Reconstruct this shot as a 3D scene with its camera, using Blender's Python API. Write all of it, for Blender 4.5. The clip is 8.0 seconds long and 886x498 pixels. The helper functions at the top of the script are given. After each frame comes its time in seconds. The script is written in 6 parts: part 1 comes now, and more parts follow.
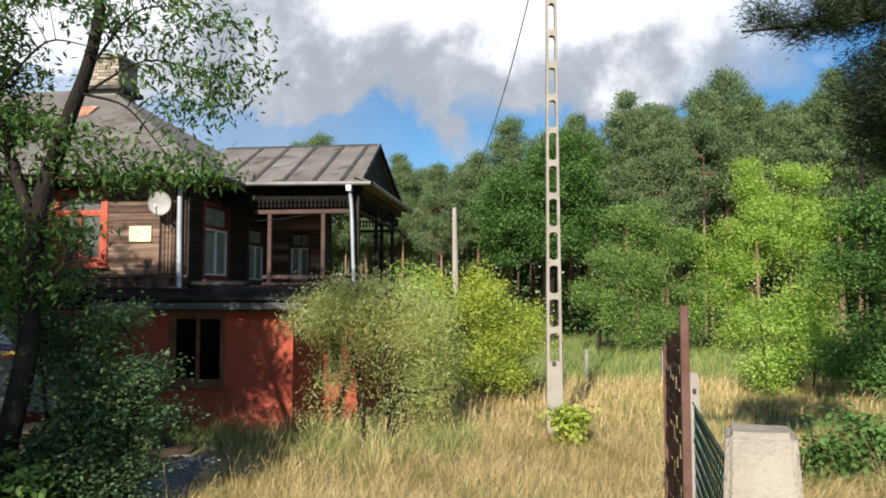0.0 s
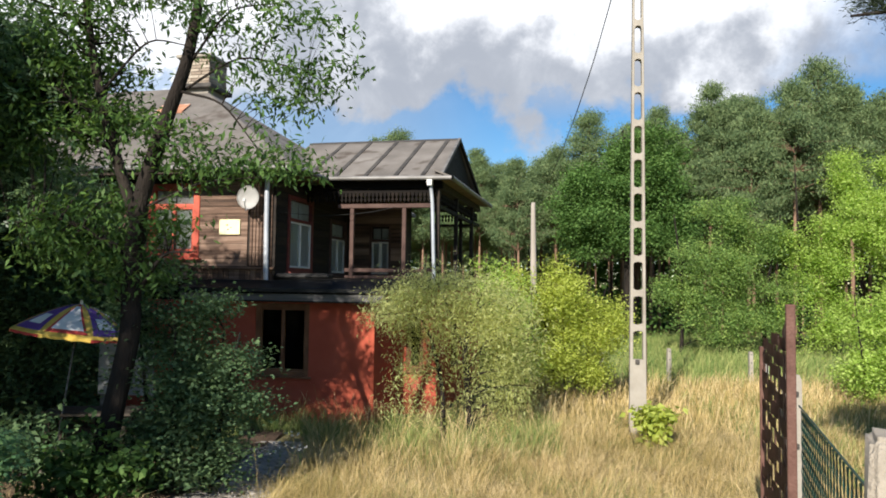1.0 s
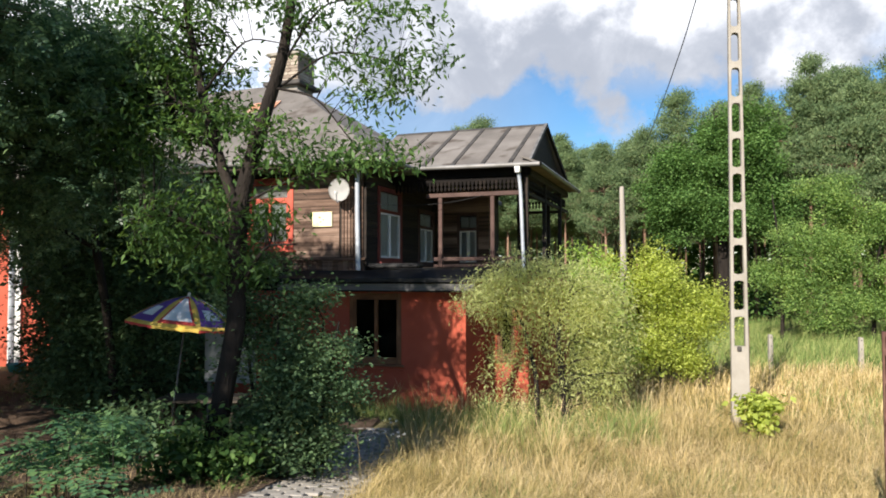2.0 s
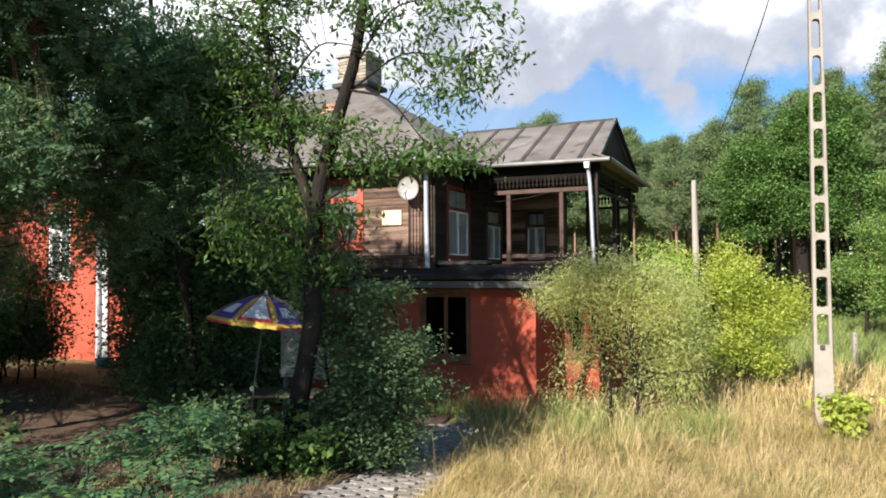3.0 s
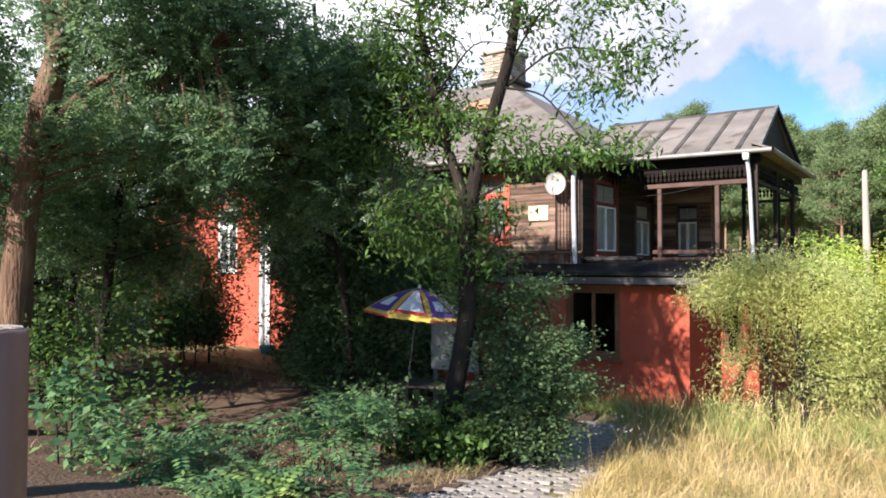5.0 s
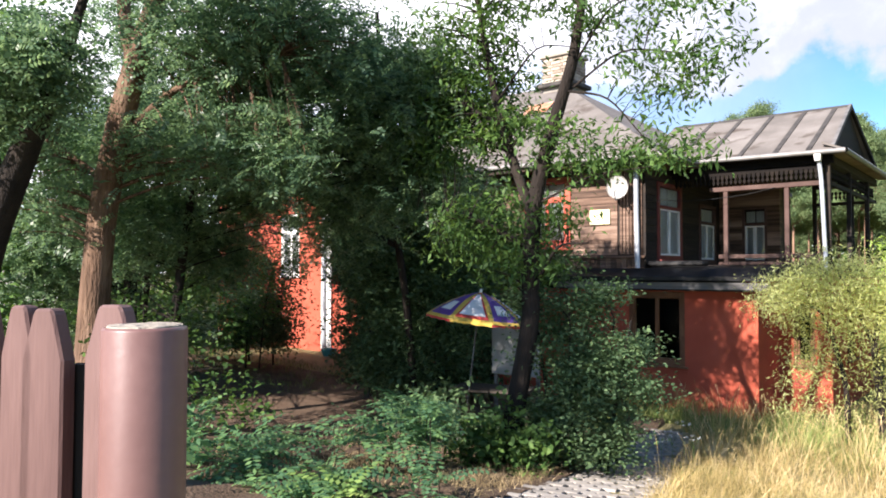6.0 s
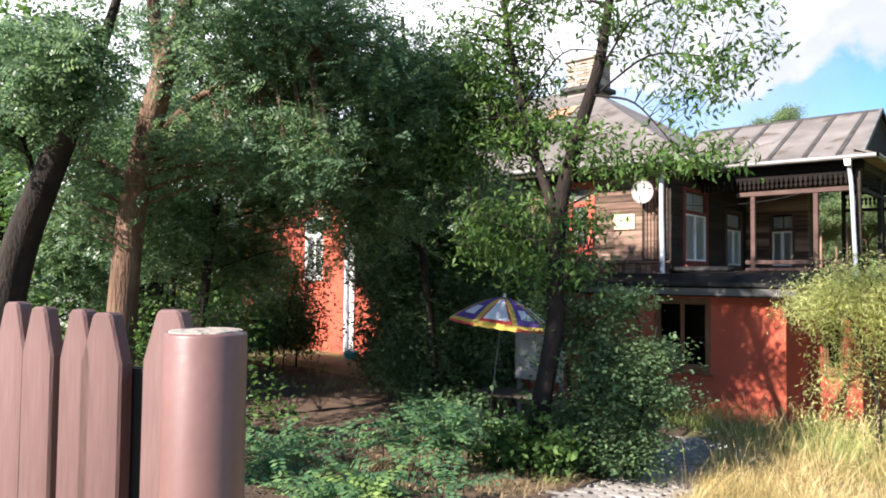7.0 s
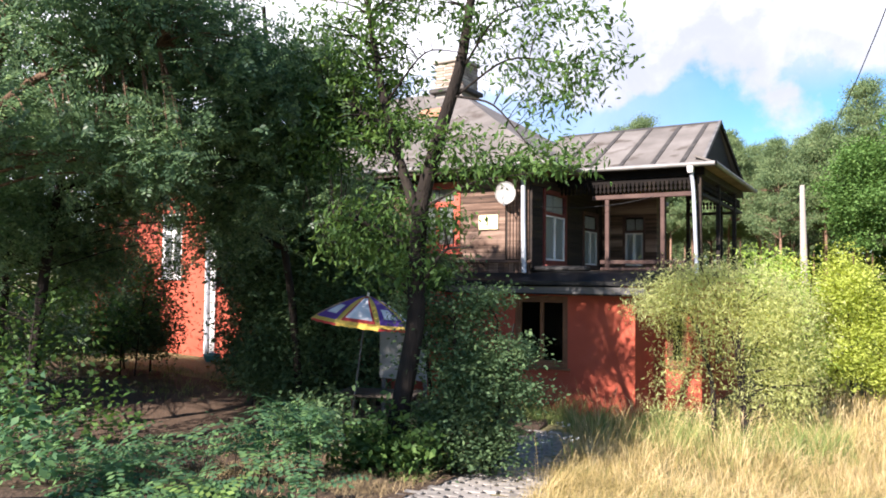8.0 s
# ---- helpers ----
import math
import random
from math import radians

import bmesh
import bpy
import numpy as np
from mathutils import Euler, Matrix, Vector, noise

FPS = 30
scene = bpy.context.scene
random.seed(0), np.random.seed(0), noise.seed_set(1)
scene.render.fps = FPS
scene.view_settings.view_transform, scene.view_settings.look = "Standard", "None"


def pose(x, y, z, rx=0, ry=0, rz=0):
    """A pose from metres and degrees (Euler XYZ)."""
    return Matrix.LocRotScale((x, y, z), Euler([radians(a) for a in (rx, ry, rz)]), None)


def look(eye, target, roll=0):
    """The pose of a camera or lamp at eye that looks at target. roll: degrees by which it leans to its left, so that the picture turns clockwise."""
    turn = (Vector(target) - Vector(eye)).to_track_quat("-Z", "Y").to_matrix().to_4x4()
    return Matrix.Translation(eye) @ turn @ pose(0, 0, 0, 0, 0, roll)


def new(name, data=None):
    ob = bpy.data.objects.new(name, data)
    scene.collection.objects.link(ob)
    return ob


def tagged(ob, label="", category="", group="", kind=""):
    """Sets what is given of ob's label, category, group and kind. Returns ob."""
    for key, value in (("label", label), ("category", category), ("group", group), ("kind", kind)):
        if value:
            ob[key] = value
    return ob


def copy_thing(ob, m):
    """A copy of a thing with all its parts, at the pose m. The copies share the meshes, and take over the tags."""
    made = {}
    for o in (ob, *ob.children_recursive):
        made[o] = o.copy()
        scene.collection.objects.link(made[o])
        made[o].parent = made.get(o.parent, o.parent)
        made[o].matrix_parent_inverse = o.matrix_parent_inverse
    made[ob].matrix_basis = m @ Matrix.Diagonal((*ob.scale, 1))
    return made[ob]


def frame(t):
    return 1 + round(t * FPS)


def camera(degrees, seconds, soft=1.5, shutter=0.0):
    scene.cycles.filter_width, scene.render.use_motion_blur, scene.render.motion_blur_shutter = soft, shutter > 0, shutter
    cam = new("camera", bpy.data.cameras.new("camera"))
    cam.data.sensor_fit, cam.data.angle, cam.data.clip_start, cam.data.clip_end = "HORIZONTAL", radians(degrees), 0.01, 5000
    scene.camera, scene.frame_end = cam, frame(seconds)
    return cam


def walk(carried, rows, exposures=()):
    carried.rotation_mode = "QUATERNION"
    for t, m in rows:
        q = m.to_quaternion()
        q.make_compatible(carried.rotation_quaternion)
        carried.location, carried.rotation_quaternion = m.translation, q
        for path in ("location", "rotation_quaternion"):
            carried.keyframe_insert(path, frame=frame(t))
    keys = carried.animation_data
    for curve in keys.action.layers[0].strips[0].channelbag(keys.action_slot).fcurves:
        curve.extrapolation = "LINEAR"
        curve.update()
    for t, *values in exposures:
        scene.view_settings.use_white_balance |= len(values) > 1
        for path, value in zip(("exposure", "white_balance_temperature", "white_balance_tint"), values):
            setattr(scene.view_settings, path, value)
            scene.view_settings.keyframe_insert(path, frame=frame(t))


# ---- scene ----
# ---- the camera and its walk ----
cam = camera(62.8, 8.0, soft=1.8)
PATH = [
    (0.0, 0.000, 0.000, 2.550, -3.00, 3.55, 0.00),
    (0.5, -0.061, -0.001, 2.547, -0.48, 3.52, -0.38),
    (1.0, -0.107, 0.024, 2.541, 2.86, 3.12, -0.83),
    (1.5, -0.176, 0.023, 2.542, 5.79, 2.72, -0.71),
    (2.0, -0.236, 0.035, 2.536, 9.44, 2.16, 0.11),
    (3.5, -0.360, -0.054, 2.551, 17.08, 1.82, 0.03),
    (4.0, -0.420, -0.081, 2.551, 20.29, 1.61, -0.21),
    (4.5, -0.457, -0.127, 2.553, 22.91, 1.58, -0.12),
    (6.0, -0.548, -0.229, 2.548, 29.66, 1.93, -0.15),
    (6.5, -0.583, -0.248, 2.554, 31.21, 2.27, -0.35),
    (7.0, -0.584, -0.248, 2.552, 31.33, 2.21, -0.56),
    (7.5, -0.551, -0.208, 2.551, 27.58, 2.22, -0.57),
    (8.0, -0.478, -0.113, 2.547, 21.39, 2.26, -0.55),
]
walk(cam, [(t, pose(x, y, z, 90 + pitch, roll, yaw)) for t, x, y, z, yaw, pitch, roll in PATH],
     exposures=[(0.0, 0.72, 6500, 10), (2.0, 0.98, 6500, 12), (3.5, 1.16, 6480, 14), (4.5, 1.36, 6450, 17), (6.0, 1.62, 6420, 18), (7.0, 1.68, 6420, 18), (8.0, 1.62, 6380, 20)])

# ---- sky and sun ----
SUN_DIR = Vector((-0.33, -0.94, 0.56)).normalized()
world = bpy.data.worlds.new("sky")
scene.world = world
world.use_nodes = True
wt = world.node_tree
wt.nodes.clear()


def wnode(kind, **kw):
    n = wt.nodes.new(kind)
    for k, v in kw.items():
        n.inputs[k].default_value = v
    return n


def wmath(op, a, b=None, c=None):
    n = wt.nodes.new("ShaderNodeMath")
    n.operation = op
    for i, v in enumerate((a, b, c)):
        if v is None:
            continue
        if isinstance(v, (int, float)):
            n.inputs[i].default_value = v
        else:
            wt.links.new(v, n.inputs[i])
    return n.outputs[0]


def wsmooth(v, lo, hi):
    n = wt.nodes.new("ShaderNodeMapRange")
    n.interpolation_type = "SMOOTHSTEP"
    wt.links.new(v, n.inputs[0])
    n.inputs[1].default_value, n.inputs[2].default_value = lo, hi
    return n.outputs[0]


sky = wt.nodes.new("ShaderNodeTexSky")
sky.sky_type = "NISHITA"
sky.sun_disc = False
sky.sun_elevation = math.asin(SUN_DIR.z)
sky.sun_rotation = math.atan2(SUN_DIR.x, SUN_DIR.y)
sky.air_density, sky.dust_density, sky.ozone_density = 1.0, 0.05, 3.0
coord = wt.nodes.new("ShaderNodeTexCoord")
split = wt.nodes.new("ShaderNodeSeparateXYZ")
wt.links.new(coord.outputs["Generated"], split.inputs[0])
dx, dy, dz = split.outputs
flat = wmath("ADD", wmath("MAXIMUM", dz, 0.0), 0.16)
join = wt.nodes.new("ShaderNodeCombineXYZ")
wt.links.new(wmath("DIVIDE", dx, flat), join.inputs[0])
wt.links.new(wmath("DIVIDE", dy, flat), join.inputs[1])
big = wnode("ShaderNodeTexNoise", Scale=0.55, Detail=9.0, Roughness=0.55, Distortion=0.25)
wt.links.new(join.outputs[0], big.inputs["Vector"])
body = wnode("ShaderNodeTexNoise", Scale=5.0, Detail=7.0, Roughness=0.55)
wt.links.new(coord.outputs["Generated"], body.inputs["Vector"])
# the cloud bank begins some 13 degrees above the treetops
fluff = wnode("ShaderNodeTexNoise", Scale=9.0, Detail=8.0, Roughness=0.6)
wt.links.new(coord.outputs["Generated"], fluff.inputs["Vector"])
height = wmath("ADD", dz, wmath("ADD", wmath("MULTIPLY", wmath("SUBTRACT", body.outputs[0], 0.5), 0.28), wmath("MULTIPLY", wmath("SUBTRACT", fluff.outputs[0], 0.5), 0.12)))
bank = wsmooth(height, 0.222, 0.262)
east = wmath("ADD", dx, wmath("MULTIPLY", wmath("SUBTRACT", body.outputs[0], 0.5), 0.5))
gap = wsmooth(east, 0.50, 0.34)
cover = wmath("MULTIPLY", bank, gap)
cover = wmath("MAXIMUM", cover, wmath("MULTIPLY", wsmooth(big.outputs[0], 0.52, 0.62), wsmooth(dz, 0.2, 0.3)))
lift = wmath("ADD", dz, wmath("ADD", wmath("MULTIPLY", wmath("SUBTRACT", body.outputs[0], 0.5), 0.5), wmath("MULTIPLY", wmath("SUBTRACT", fluff.outputs[0], 0.5), 0.22)))
side = wsmooth(wmath("ABSOLUTE", wmath("ADD", dx, 0.02)), 0.10, 0.30)
white = wsmooth(wmath("ADD", lift, wmath("MULTIPLY", side, 0.06)), 0.29, 0.43)
wisp = wnode("ShaderNodeTexNoise", Scale=14.0, Detail=9.0, Roughness=0.62, Distortion=0.4)
wt.links.new(coord.outputs["Generated"], wisp.inputs["Vector"])
white = wmath("ADD", white, wmath("MULTIPLY", wmath("SUBTRACT", wisp.outputs[0], 0.5), 0.8))
white = wsmooth(white, -0.12, 0.9)
west = wsmooth(wmath("ADD", dx, wmath("MULTIPLY", wmath("SUBTRACT", fluff.outputs[0], 0.5), 0.3)), -0.24, -0.42)
white = wmath("MAXIMUM", white, west)
patch = wmath("ADD", 0.35, wmath("MULTIPLY", 0.65, wsmooth(wisp.outputs[0], 0.44, 0.54)))
cover = wmath("MAXIMUM", cover, wmath("MULTIPLY", west, patch))
# thin bright haze low over the roofs
cover = wmath("MAXIMUM", cover, wmath("MULTIPLY", wsmooth(dx, 0.06, -0.16), 0.44))
# unseen broken cloud added overhead and behind, to brighten the shaded parts
cover = wmath("MULTIPLY", cover, wsmooth(dy, 0.05, 0.35))
cover = wmath("MAXIMUM", cover, wmath("MULTIPLY", wsmooth(big.outputs[0], 0.42, 0.6), wmath("MULTIPLY", 0.45, wsmooth(dy, 0.2, -0.2))))
cloud = wt.nodes.new("ShaderNodeMix")
cloud.data_type = "RGBA"
cloud.inputs[6].default_value = (2.7, 2.95, 3.4, 1)
cloud.inputs[7].default_value = (7.0, 7.2, 7.5, 1)
wt.links.new(white, cloud.inputs[0])
mixed = wt.nodes.new("ShaderNodeMix")
mixed.data_type = "RGBA"
wt.links.new(wmath("MULTIPLY", cover, wsmooth(dz, 0.75, 0.5)), mixed.inputs[0])
blue = wt.nodes.new("ShaderNodeHueSaturation")
blue.inputs["Saturation"].default_value, blue.inputs["Value"].default_value = 1.28, 0.72
wt.links.new(sky.outputs[0], blue.inputs["Color"])
wt.links.new(blue.outputs[0], mixed.inputs[6])
wt.links.new(cloud.outputs[2], mixed.inputs[7])
back = wnode("ShaderNodeBackground", Strength=0.1)
wt.links.new(mixed.outputs[2], back.inputs[0])
wt.links.new(back.outputs[0], wt.nodes.new("ShaderNodeOutputWorld").inputs[0])

sun = new("sun", bpy.data.lights.new("sun", "SUN"))
sun.data.energy, sun.data.angle, sun.data.color = 4.6, radians(0.6), (1.0, 0.93, 0.82)
sun.matrix_world = look(SUN_DIR * 60, (0, 0, 0))

# ---- materials ----


def mat(name, colors, rough=0.8, scale=6.0, fine=60.0, bump=0.3, metal=0.0, stretch=(1, 1, 1), island=0.0, obvar=0.0, fine_amount=0.25, depth=0.01,
        spec=0.3, stain=None, coords="Object"):
    """A surface of two or three colours mixed by a large and a fine noise, with relief."""
    m = bpy.data.materials.new(name)
    m.use_nodes = True
    nt = m.node_tree
    L = nt.links.new
    bs = nt.nodes["Principled BSDF"]
    bs.inputs["Roughness"].default_value = rough
    bs.inputs["Metallic"].default_value = metal
    bs.inputs["Specular IOR Level"].default_value = spec
    tc = nt.nodes.new("ShaderNodeTexCoord")
    mp = nt.nodes.new("ShaderNodeMapping")
    mp.inputs["Scale"].default_value = stretch
    L(tc.outputs[coords], mp.inputs[0])
    n1 = nt.nodes.new("ShaderNodeTexNoise")
    n1.inputs["Scale"].default_value, n1.inputs["Detail"].default_value = scale, 5.0
    L(mp.outputs[0], n1.inputs["Vector"])
    n2 = nt.nodes.new("ShaderNodeTexNoise")
    n2.inputs["Scale"].default_value, n2.inputs["Detail"].default_value = fine, 4.0
    L(mp.outputs[0], n2.inputs["Vector"])
    fac = nt.nodes.new("ShaderNodeMix")
    fac.data_type = "FLOAT"
    fac.inputs[0].default_value = fine_amount
    L(n1.outputs[0], fac.inputs[2])
    L(n2.outputs[0], fac.inputs[3])
    out = fac.outputs[0]
    for amount, kind, socket in ((island, "ShaderNodeNewGeometry", "Random Per Island"), (obvar, "ShaderNodeObjectInfo", "Random")):
        if amount:
            g = nt.nodes.new(kind)
            a = nt.nodes.new("ShaderNodeMath")
            a.operation = "MULTIPLY_ADD"
            L(g.outputs[socket], a.inputs[0])
            a.inputs[1].default_value = amount
            b = nt.nodes.new("ShaderNodeMath")
            b.operation = "SUBTRACT"
            L(out, b.inputs[0])
            b.inputs[1].default_value = amount / 2
            L(b.outputs[0], a.inputs[2])
            out = a.outputs[0]
    ramp = nt.nodes.new("ShaderNodeValToRGB")
    els = ramp.color_ramp.elements
    while len(els) < len(colors):
        els.new(0.5)
    for i, c in enumerate(colors):
        els[i].position = 0.28 + 0.44 * i / max(1, len(colors) - 1)
        els[i].color = (*c, 1)
    L(out, ramp.inputs[0])
    col = ramp.outputs[0]
    if stain:
        n3 = nt.nodes.new("ShaderNodeTexNoise")
        n3.inputs["Scale"].default_value, n3.inputs["Detail"].default_value = stain[1], 6.0
        L(tc.outputs[coords], n3.inputs["Vector"])
        r3 = nt.nodes.new("ShaderNodeMapRange")
        r3.inputs[1].default_value, r3.inputs[2].default_value = stain[2], stain[2] + 0.12
        L(n3.outputs[0], r3.inputs[0])
        mx = nt.nodes.new("ShaderNodeMix")
        mx.data_type = "RGBA"
        L(r3.outputs[0], mx.inputs[0])
        L(col, mx.inputs[6])
        mx.inputs[7].default_value = (*stain[0], 1)
        col = mx.outputs[2]
    L(col, bs.inputs["Base Color"])
    if bump:
        bp = nt.nodes.new("ShaderNodeBump")
        bp.inputs["Strength"].default_value, bp.inputs["Distance"].default_value = bump, depth
        L(n2.outputs[0], bp.inputs["Height"])
        L(bp.outputs[0], bs.inputs["Normal"])
    return m


def leafmat(name, colors, glow=0.4, rough=0.55, spec=0.22, island=0.42):
    """Leaves: colour varies leaf by leaf and over the crown, and light shines through them."""
    m = mat(name, colors, rough=rough, scale=1.3, fine=9.0, bump=0, island=island, fine_amount=0.3, spec=spec)
    nt = m.node_tree
    bs = nt.nodes["Principled BSDF"]
    tr = nt.nodes.new("ShaderNodeBsdfTranslucent")
    src = bs.inputs["Base Color"].links[0].from_socket
    hs = nt.nodes.new("ShaderNodeHueSaturation")
    hs.inputs["Hue"].default_value, hs.inputs["Saturation"].default_value, hs.inputs["Value"].default_value = 0.48, 1.1, 1.5
    nt.links.new(src, hs.inputs["Color"])
    nt.links.new(hs.outputs[0], tr.inputs[0])
    mx = nt.nodes.new("ShaderNodeMixShader")
    mx.inputs[0].default_value = glow
    nt.links.new(bs.outputs[0], mx.inputs[1])
    nt.links.new(tr.outputs[0], mx.inputs[2])
    nt.links.new(mx.outputs[0], nt.nodes["Material Output"].inputs[0])
    return m


def glassmat(name, tint=(0.9, 0.95, 0.95)):
    m = bpy.data.materials.new(name)
    m.use_nodes = True
    b = m.node_tree.nodes["Principled BSDF"]
    b.inputs["Base Color"].default_value = (*tint, 1)
    b.inputs["Transmission Weight"].default_value = 1.0
    b.inputs["Roughness"].default_value = 0.03
    b.inputs["IOR"].default_value = 1.1
    return m


M_RED = mat("red_plaster", [(0.295, 0.061, 0.037), (0.410, 0.086, 0.049), (0.476, 0.115, 0.070)], 0.9, 1.2, 70, 0.35, stain=((0.30, 0.07, 0.05), 0.9, 0.60))
M_WOOD = mat("brown_boards", [(0.048, 0.030, 0.021), (0.140, 0.086, 0.060), (0.285, 0.195, 0.145)], 0.75, 2.0, 22, 0.5, stretch=(0.5, 1, 9), obvar=0.3)
# dark copy of the boards; its colour carries shade at side wall and soffits
M_DARKWOOD = mat("dark_shade_boards", [(0.010, 0.008, 0.007), (0.022, 0.016, 0.012), (0.04, 0.027, 0.018)], 0.75, 2.0, 22, 0.5, stretch=(1, 0.5, 9), obvar=0.25)
M_TRIM = mat("weathered_brown_trim", [(0.038, 0.020, 0.016), (0.080, 0.045, 0.036), (0.125, 0.078, 0.062)], 0.7, 3, 40, 0.4)
M_WINRED = mat("red_window_paint", [(0.09, 0.02, 0.018), (0.15, 0.035, 0.03), (0.20, 0.055, 0.042)], 0.55, 3, 40, 0.25)
M_WINORANGE = mat("bright_red_paint", [(0.34, 0.062, 0.04), (0.46, 0.09, 0.055), (0.52, 0.13, 0.08)], 0.6, 3, 40, 0.25)
M_WINBROWN = mat("brown_window_paint", [(0.10, 0.04, 0.022), (0.19, 0.085, 0.042), (0.29, 0.14, 0.07)], 0.55, 3, 40, 0.25)
# a darker version of the dark boards, for frieze, front beam and fretwork
M_BLACKWOOD = mat("near_black_wood", [(0.004, 0.003, 0.003), (0.009, 0.007, 0.006), (0.018, 0.013, 0.010)], 0.8, 2.0, 22, 0.4, stretch=(1, 0.5, 9), obvar=0.25, spec=0.15)
M_TAR = mat("black_tar_paper", [(0.006, 0.006, 0.006), (0.014, 0.014, 0.014), (0.040, 0.039, 0.038)], 0.5, 2.5, 40, 0.4)
M_GREYBOARD = mat("grey_weathered_board", [(0.06, 0.06, 0.06), (0.14, 0.135, 0.13), (0.22, 0.21, 0.20)], 0.8, 2, 30, 0.5, stretch=(0.4, 1, 6))
M_ROOF = mat("grey_roofing", [(0.115, 0.103, 0.091), (0.168, 0.151, 0.134), (0.235, 0.216, 0.195)], 0.85, 1.6, 50, 0.35, stain=((0.085, 0.068, 0.055), 1.7, 0.57), obvar=0.15)
M_SEAM = mat("dark_roof_seam", [(0.03, 0.027, 0.025), (0.06, 0.055, 0.05), (0.09, 0.08, 0.07)], 0.8, 4, 40, 0.3)
M_GUTTER = mat("weathered_zinc", [(0.14, 0.133, 0.122), (0.22, 0.212, 0.20), (0.30, 0.294, 0.285)], 0.5, 3, 40, 0.15, metal=0.2, stain=((0.25, 0.15, 0.09), 3.0, 0.62))
M_PIPE = mat("galvanised_pipe", [(0.34, 0.37, 0.41), (0.44, 0.47, 0.51), (0.54, 0.57, 0.60)], 0.45, 3, 40, 0.1, metal=0.25)
M_WHITE = mat("white_paint", [(0.594, 0.585, 0.558), (0.684, 0.675, 0.648), (0.738, 0.729, 0.711)], 0.6, 3, 40, 0.2, stain=((0.4, 0.36, 0.3), 4.0, 0.66))
M_CURTAIN = mat("white_curtain", [(0.62, 0.64, 0.64), (0.76, 0.78, 0.78), (0.85, 0.86, 0.85)], 0.9, 2, 30, 0.3, stretch=(9, 9, 0.4))
M_PANEL = mat("pale_yellow_board", [(0.850, 0.650, 0.360), (0.850, 0.775, 0.456), (0.850, 0.850, 0.576)], 0.8, 4, 40, 0.2)
# near-black: unlit rooms' darkness as colour, also used for the black steel upright
M_DARK = mat("black_and_room_shade", [(0.012, 0.011, 0.010), (0.02, 0.018, 0.016)], 0.95, 2, 20, 0.1)
M_BRICK = mat("chimney_brick", [(0.22, 0.17, 0.13), (0.33, 0.27, 0.21), (0.42, 0.36, 0.29)], 0.9, 3, 40, 0.5, obvar=0.5)
M_MORTAR = mat("old_mortar", [(0.20, 0.18, 0.155), (0.29, 0.265, 0.23)], 0.95, 5, 50, 0.4)
M_CONCRETE = mat("old_concrete", [(0.238, 0.212, 0.174), (0.323, 0.293, 0.246), (0.391, 0.357, 0.306)], 0.9, 3.0, 55, 0.5, stain=((0.20, 0.18, 0.15), 2.2, 0.6))
M_PILLAR = mat("pale_concrete", [(0.259, 0.223, 0.173), (0.338, 0.295, 0.238), (0.396, 0.353, 0.288)], 0.9, 9.0, 90, 0.7, stain=((0.30, 0.25, 0.19), 8.0, 0.6), depth=0.012)
M_RUST = mat("rusty_brown_steel", [(0.068, 0.030, 0.022), (0.128, 0.064, 0.049), (0.180, 0.098, 0.075)], 0.7, 6, 60, 0.4, metal=0.15)
M_PICKET = mat("brown_fence_stain", [(0.094, 0.052, 0.047), (0.127, 0.073, 0.065), (0.165, 0.099, 0.090)], 0.6, 5, 30, 0.35, stretch=(6, 6, 0.6), obvar=0.2, depth=0.004)
M_POST = mat("brown_painted_steel", [(0.130, 0.066, 0.058), (0.158, 0.083, 0.073), (0.195, 0.108, 0.095)], 0.42, 6, 90, 0.1, spec=0.5, depth=0.003, stain=((0.45, 0.40, 0.37), 45.0, 0.73))
M_GREENWIRE = mat("green_plastic_wire", [(0.008, 0.036, 0.030), (0.014, 0.062, 0.052)], 0.45, 8, 60, 0.1)
M_BARK = mat("dark_bark", [(0.008, 0.006, 0.005), (0.020, 0.015, 0.012), (0.037, 0.029, 0.022)], 0.95, 6, 40, 1.0, stretch=(1, 1, 0.25), depth=0.03)
M_BARKRED = mat("furrowed_brown_bark", [(0.05, 0.03, 0.02), (0.14, 0.085, 0.055), (0.24, 0.16, 0.11)], 0.95, 6, 30, 1.0, stretch=(1, 1, 0.2), depth=0.05)
M_PINEBARK = mat("orange_pine_bark", [(0.10, 0.060, 0.042), (0.20, 0.122, 0.082), (0.30, 0.19, 0.13)], 0.95, 2, 20, 0.6, stretch=(1, 1, 0.3), obvar=0.3)
M_POLEWOOD = mat("grey_pole_wood", [(0.26, 0.23, 0.19), (0.36, 0.32, 0.27), (0.42, 0.38, 0.33)], 0.9, 2, 30, 0.4, stretch=(4, 4, 0.3))
M_GROUND = mat("dry_meadow_soil", [(0.115, 0.102, 0.048), (0.205, 0.180, 0.080), (0.300, 0.255, 0.120)], 0.95, 0.7, 14, 0.6, fine_amount=0.45, depth=0.04, stain=((0.085, 0.095, 0.035), 0.22, 0.54))
M_SOIL = mat("leaf_litter", [(0.060, 0.038, 0.024), (0.104, 0.068, 0.044), (0.168, 0.116, 0.080)], 0.95, 2.5, 26, 0.8, fine_amount=0.5, depth=0.03)
M_PAVER = mat("grey_concrete_paver", [(0.224, 0.206, 0.183), (0.304, 0.280, 0.249), (0.374, 0.344, 0.305)], 0.9, 5, 60, 0.5, obvar=0.4)
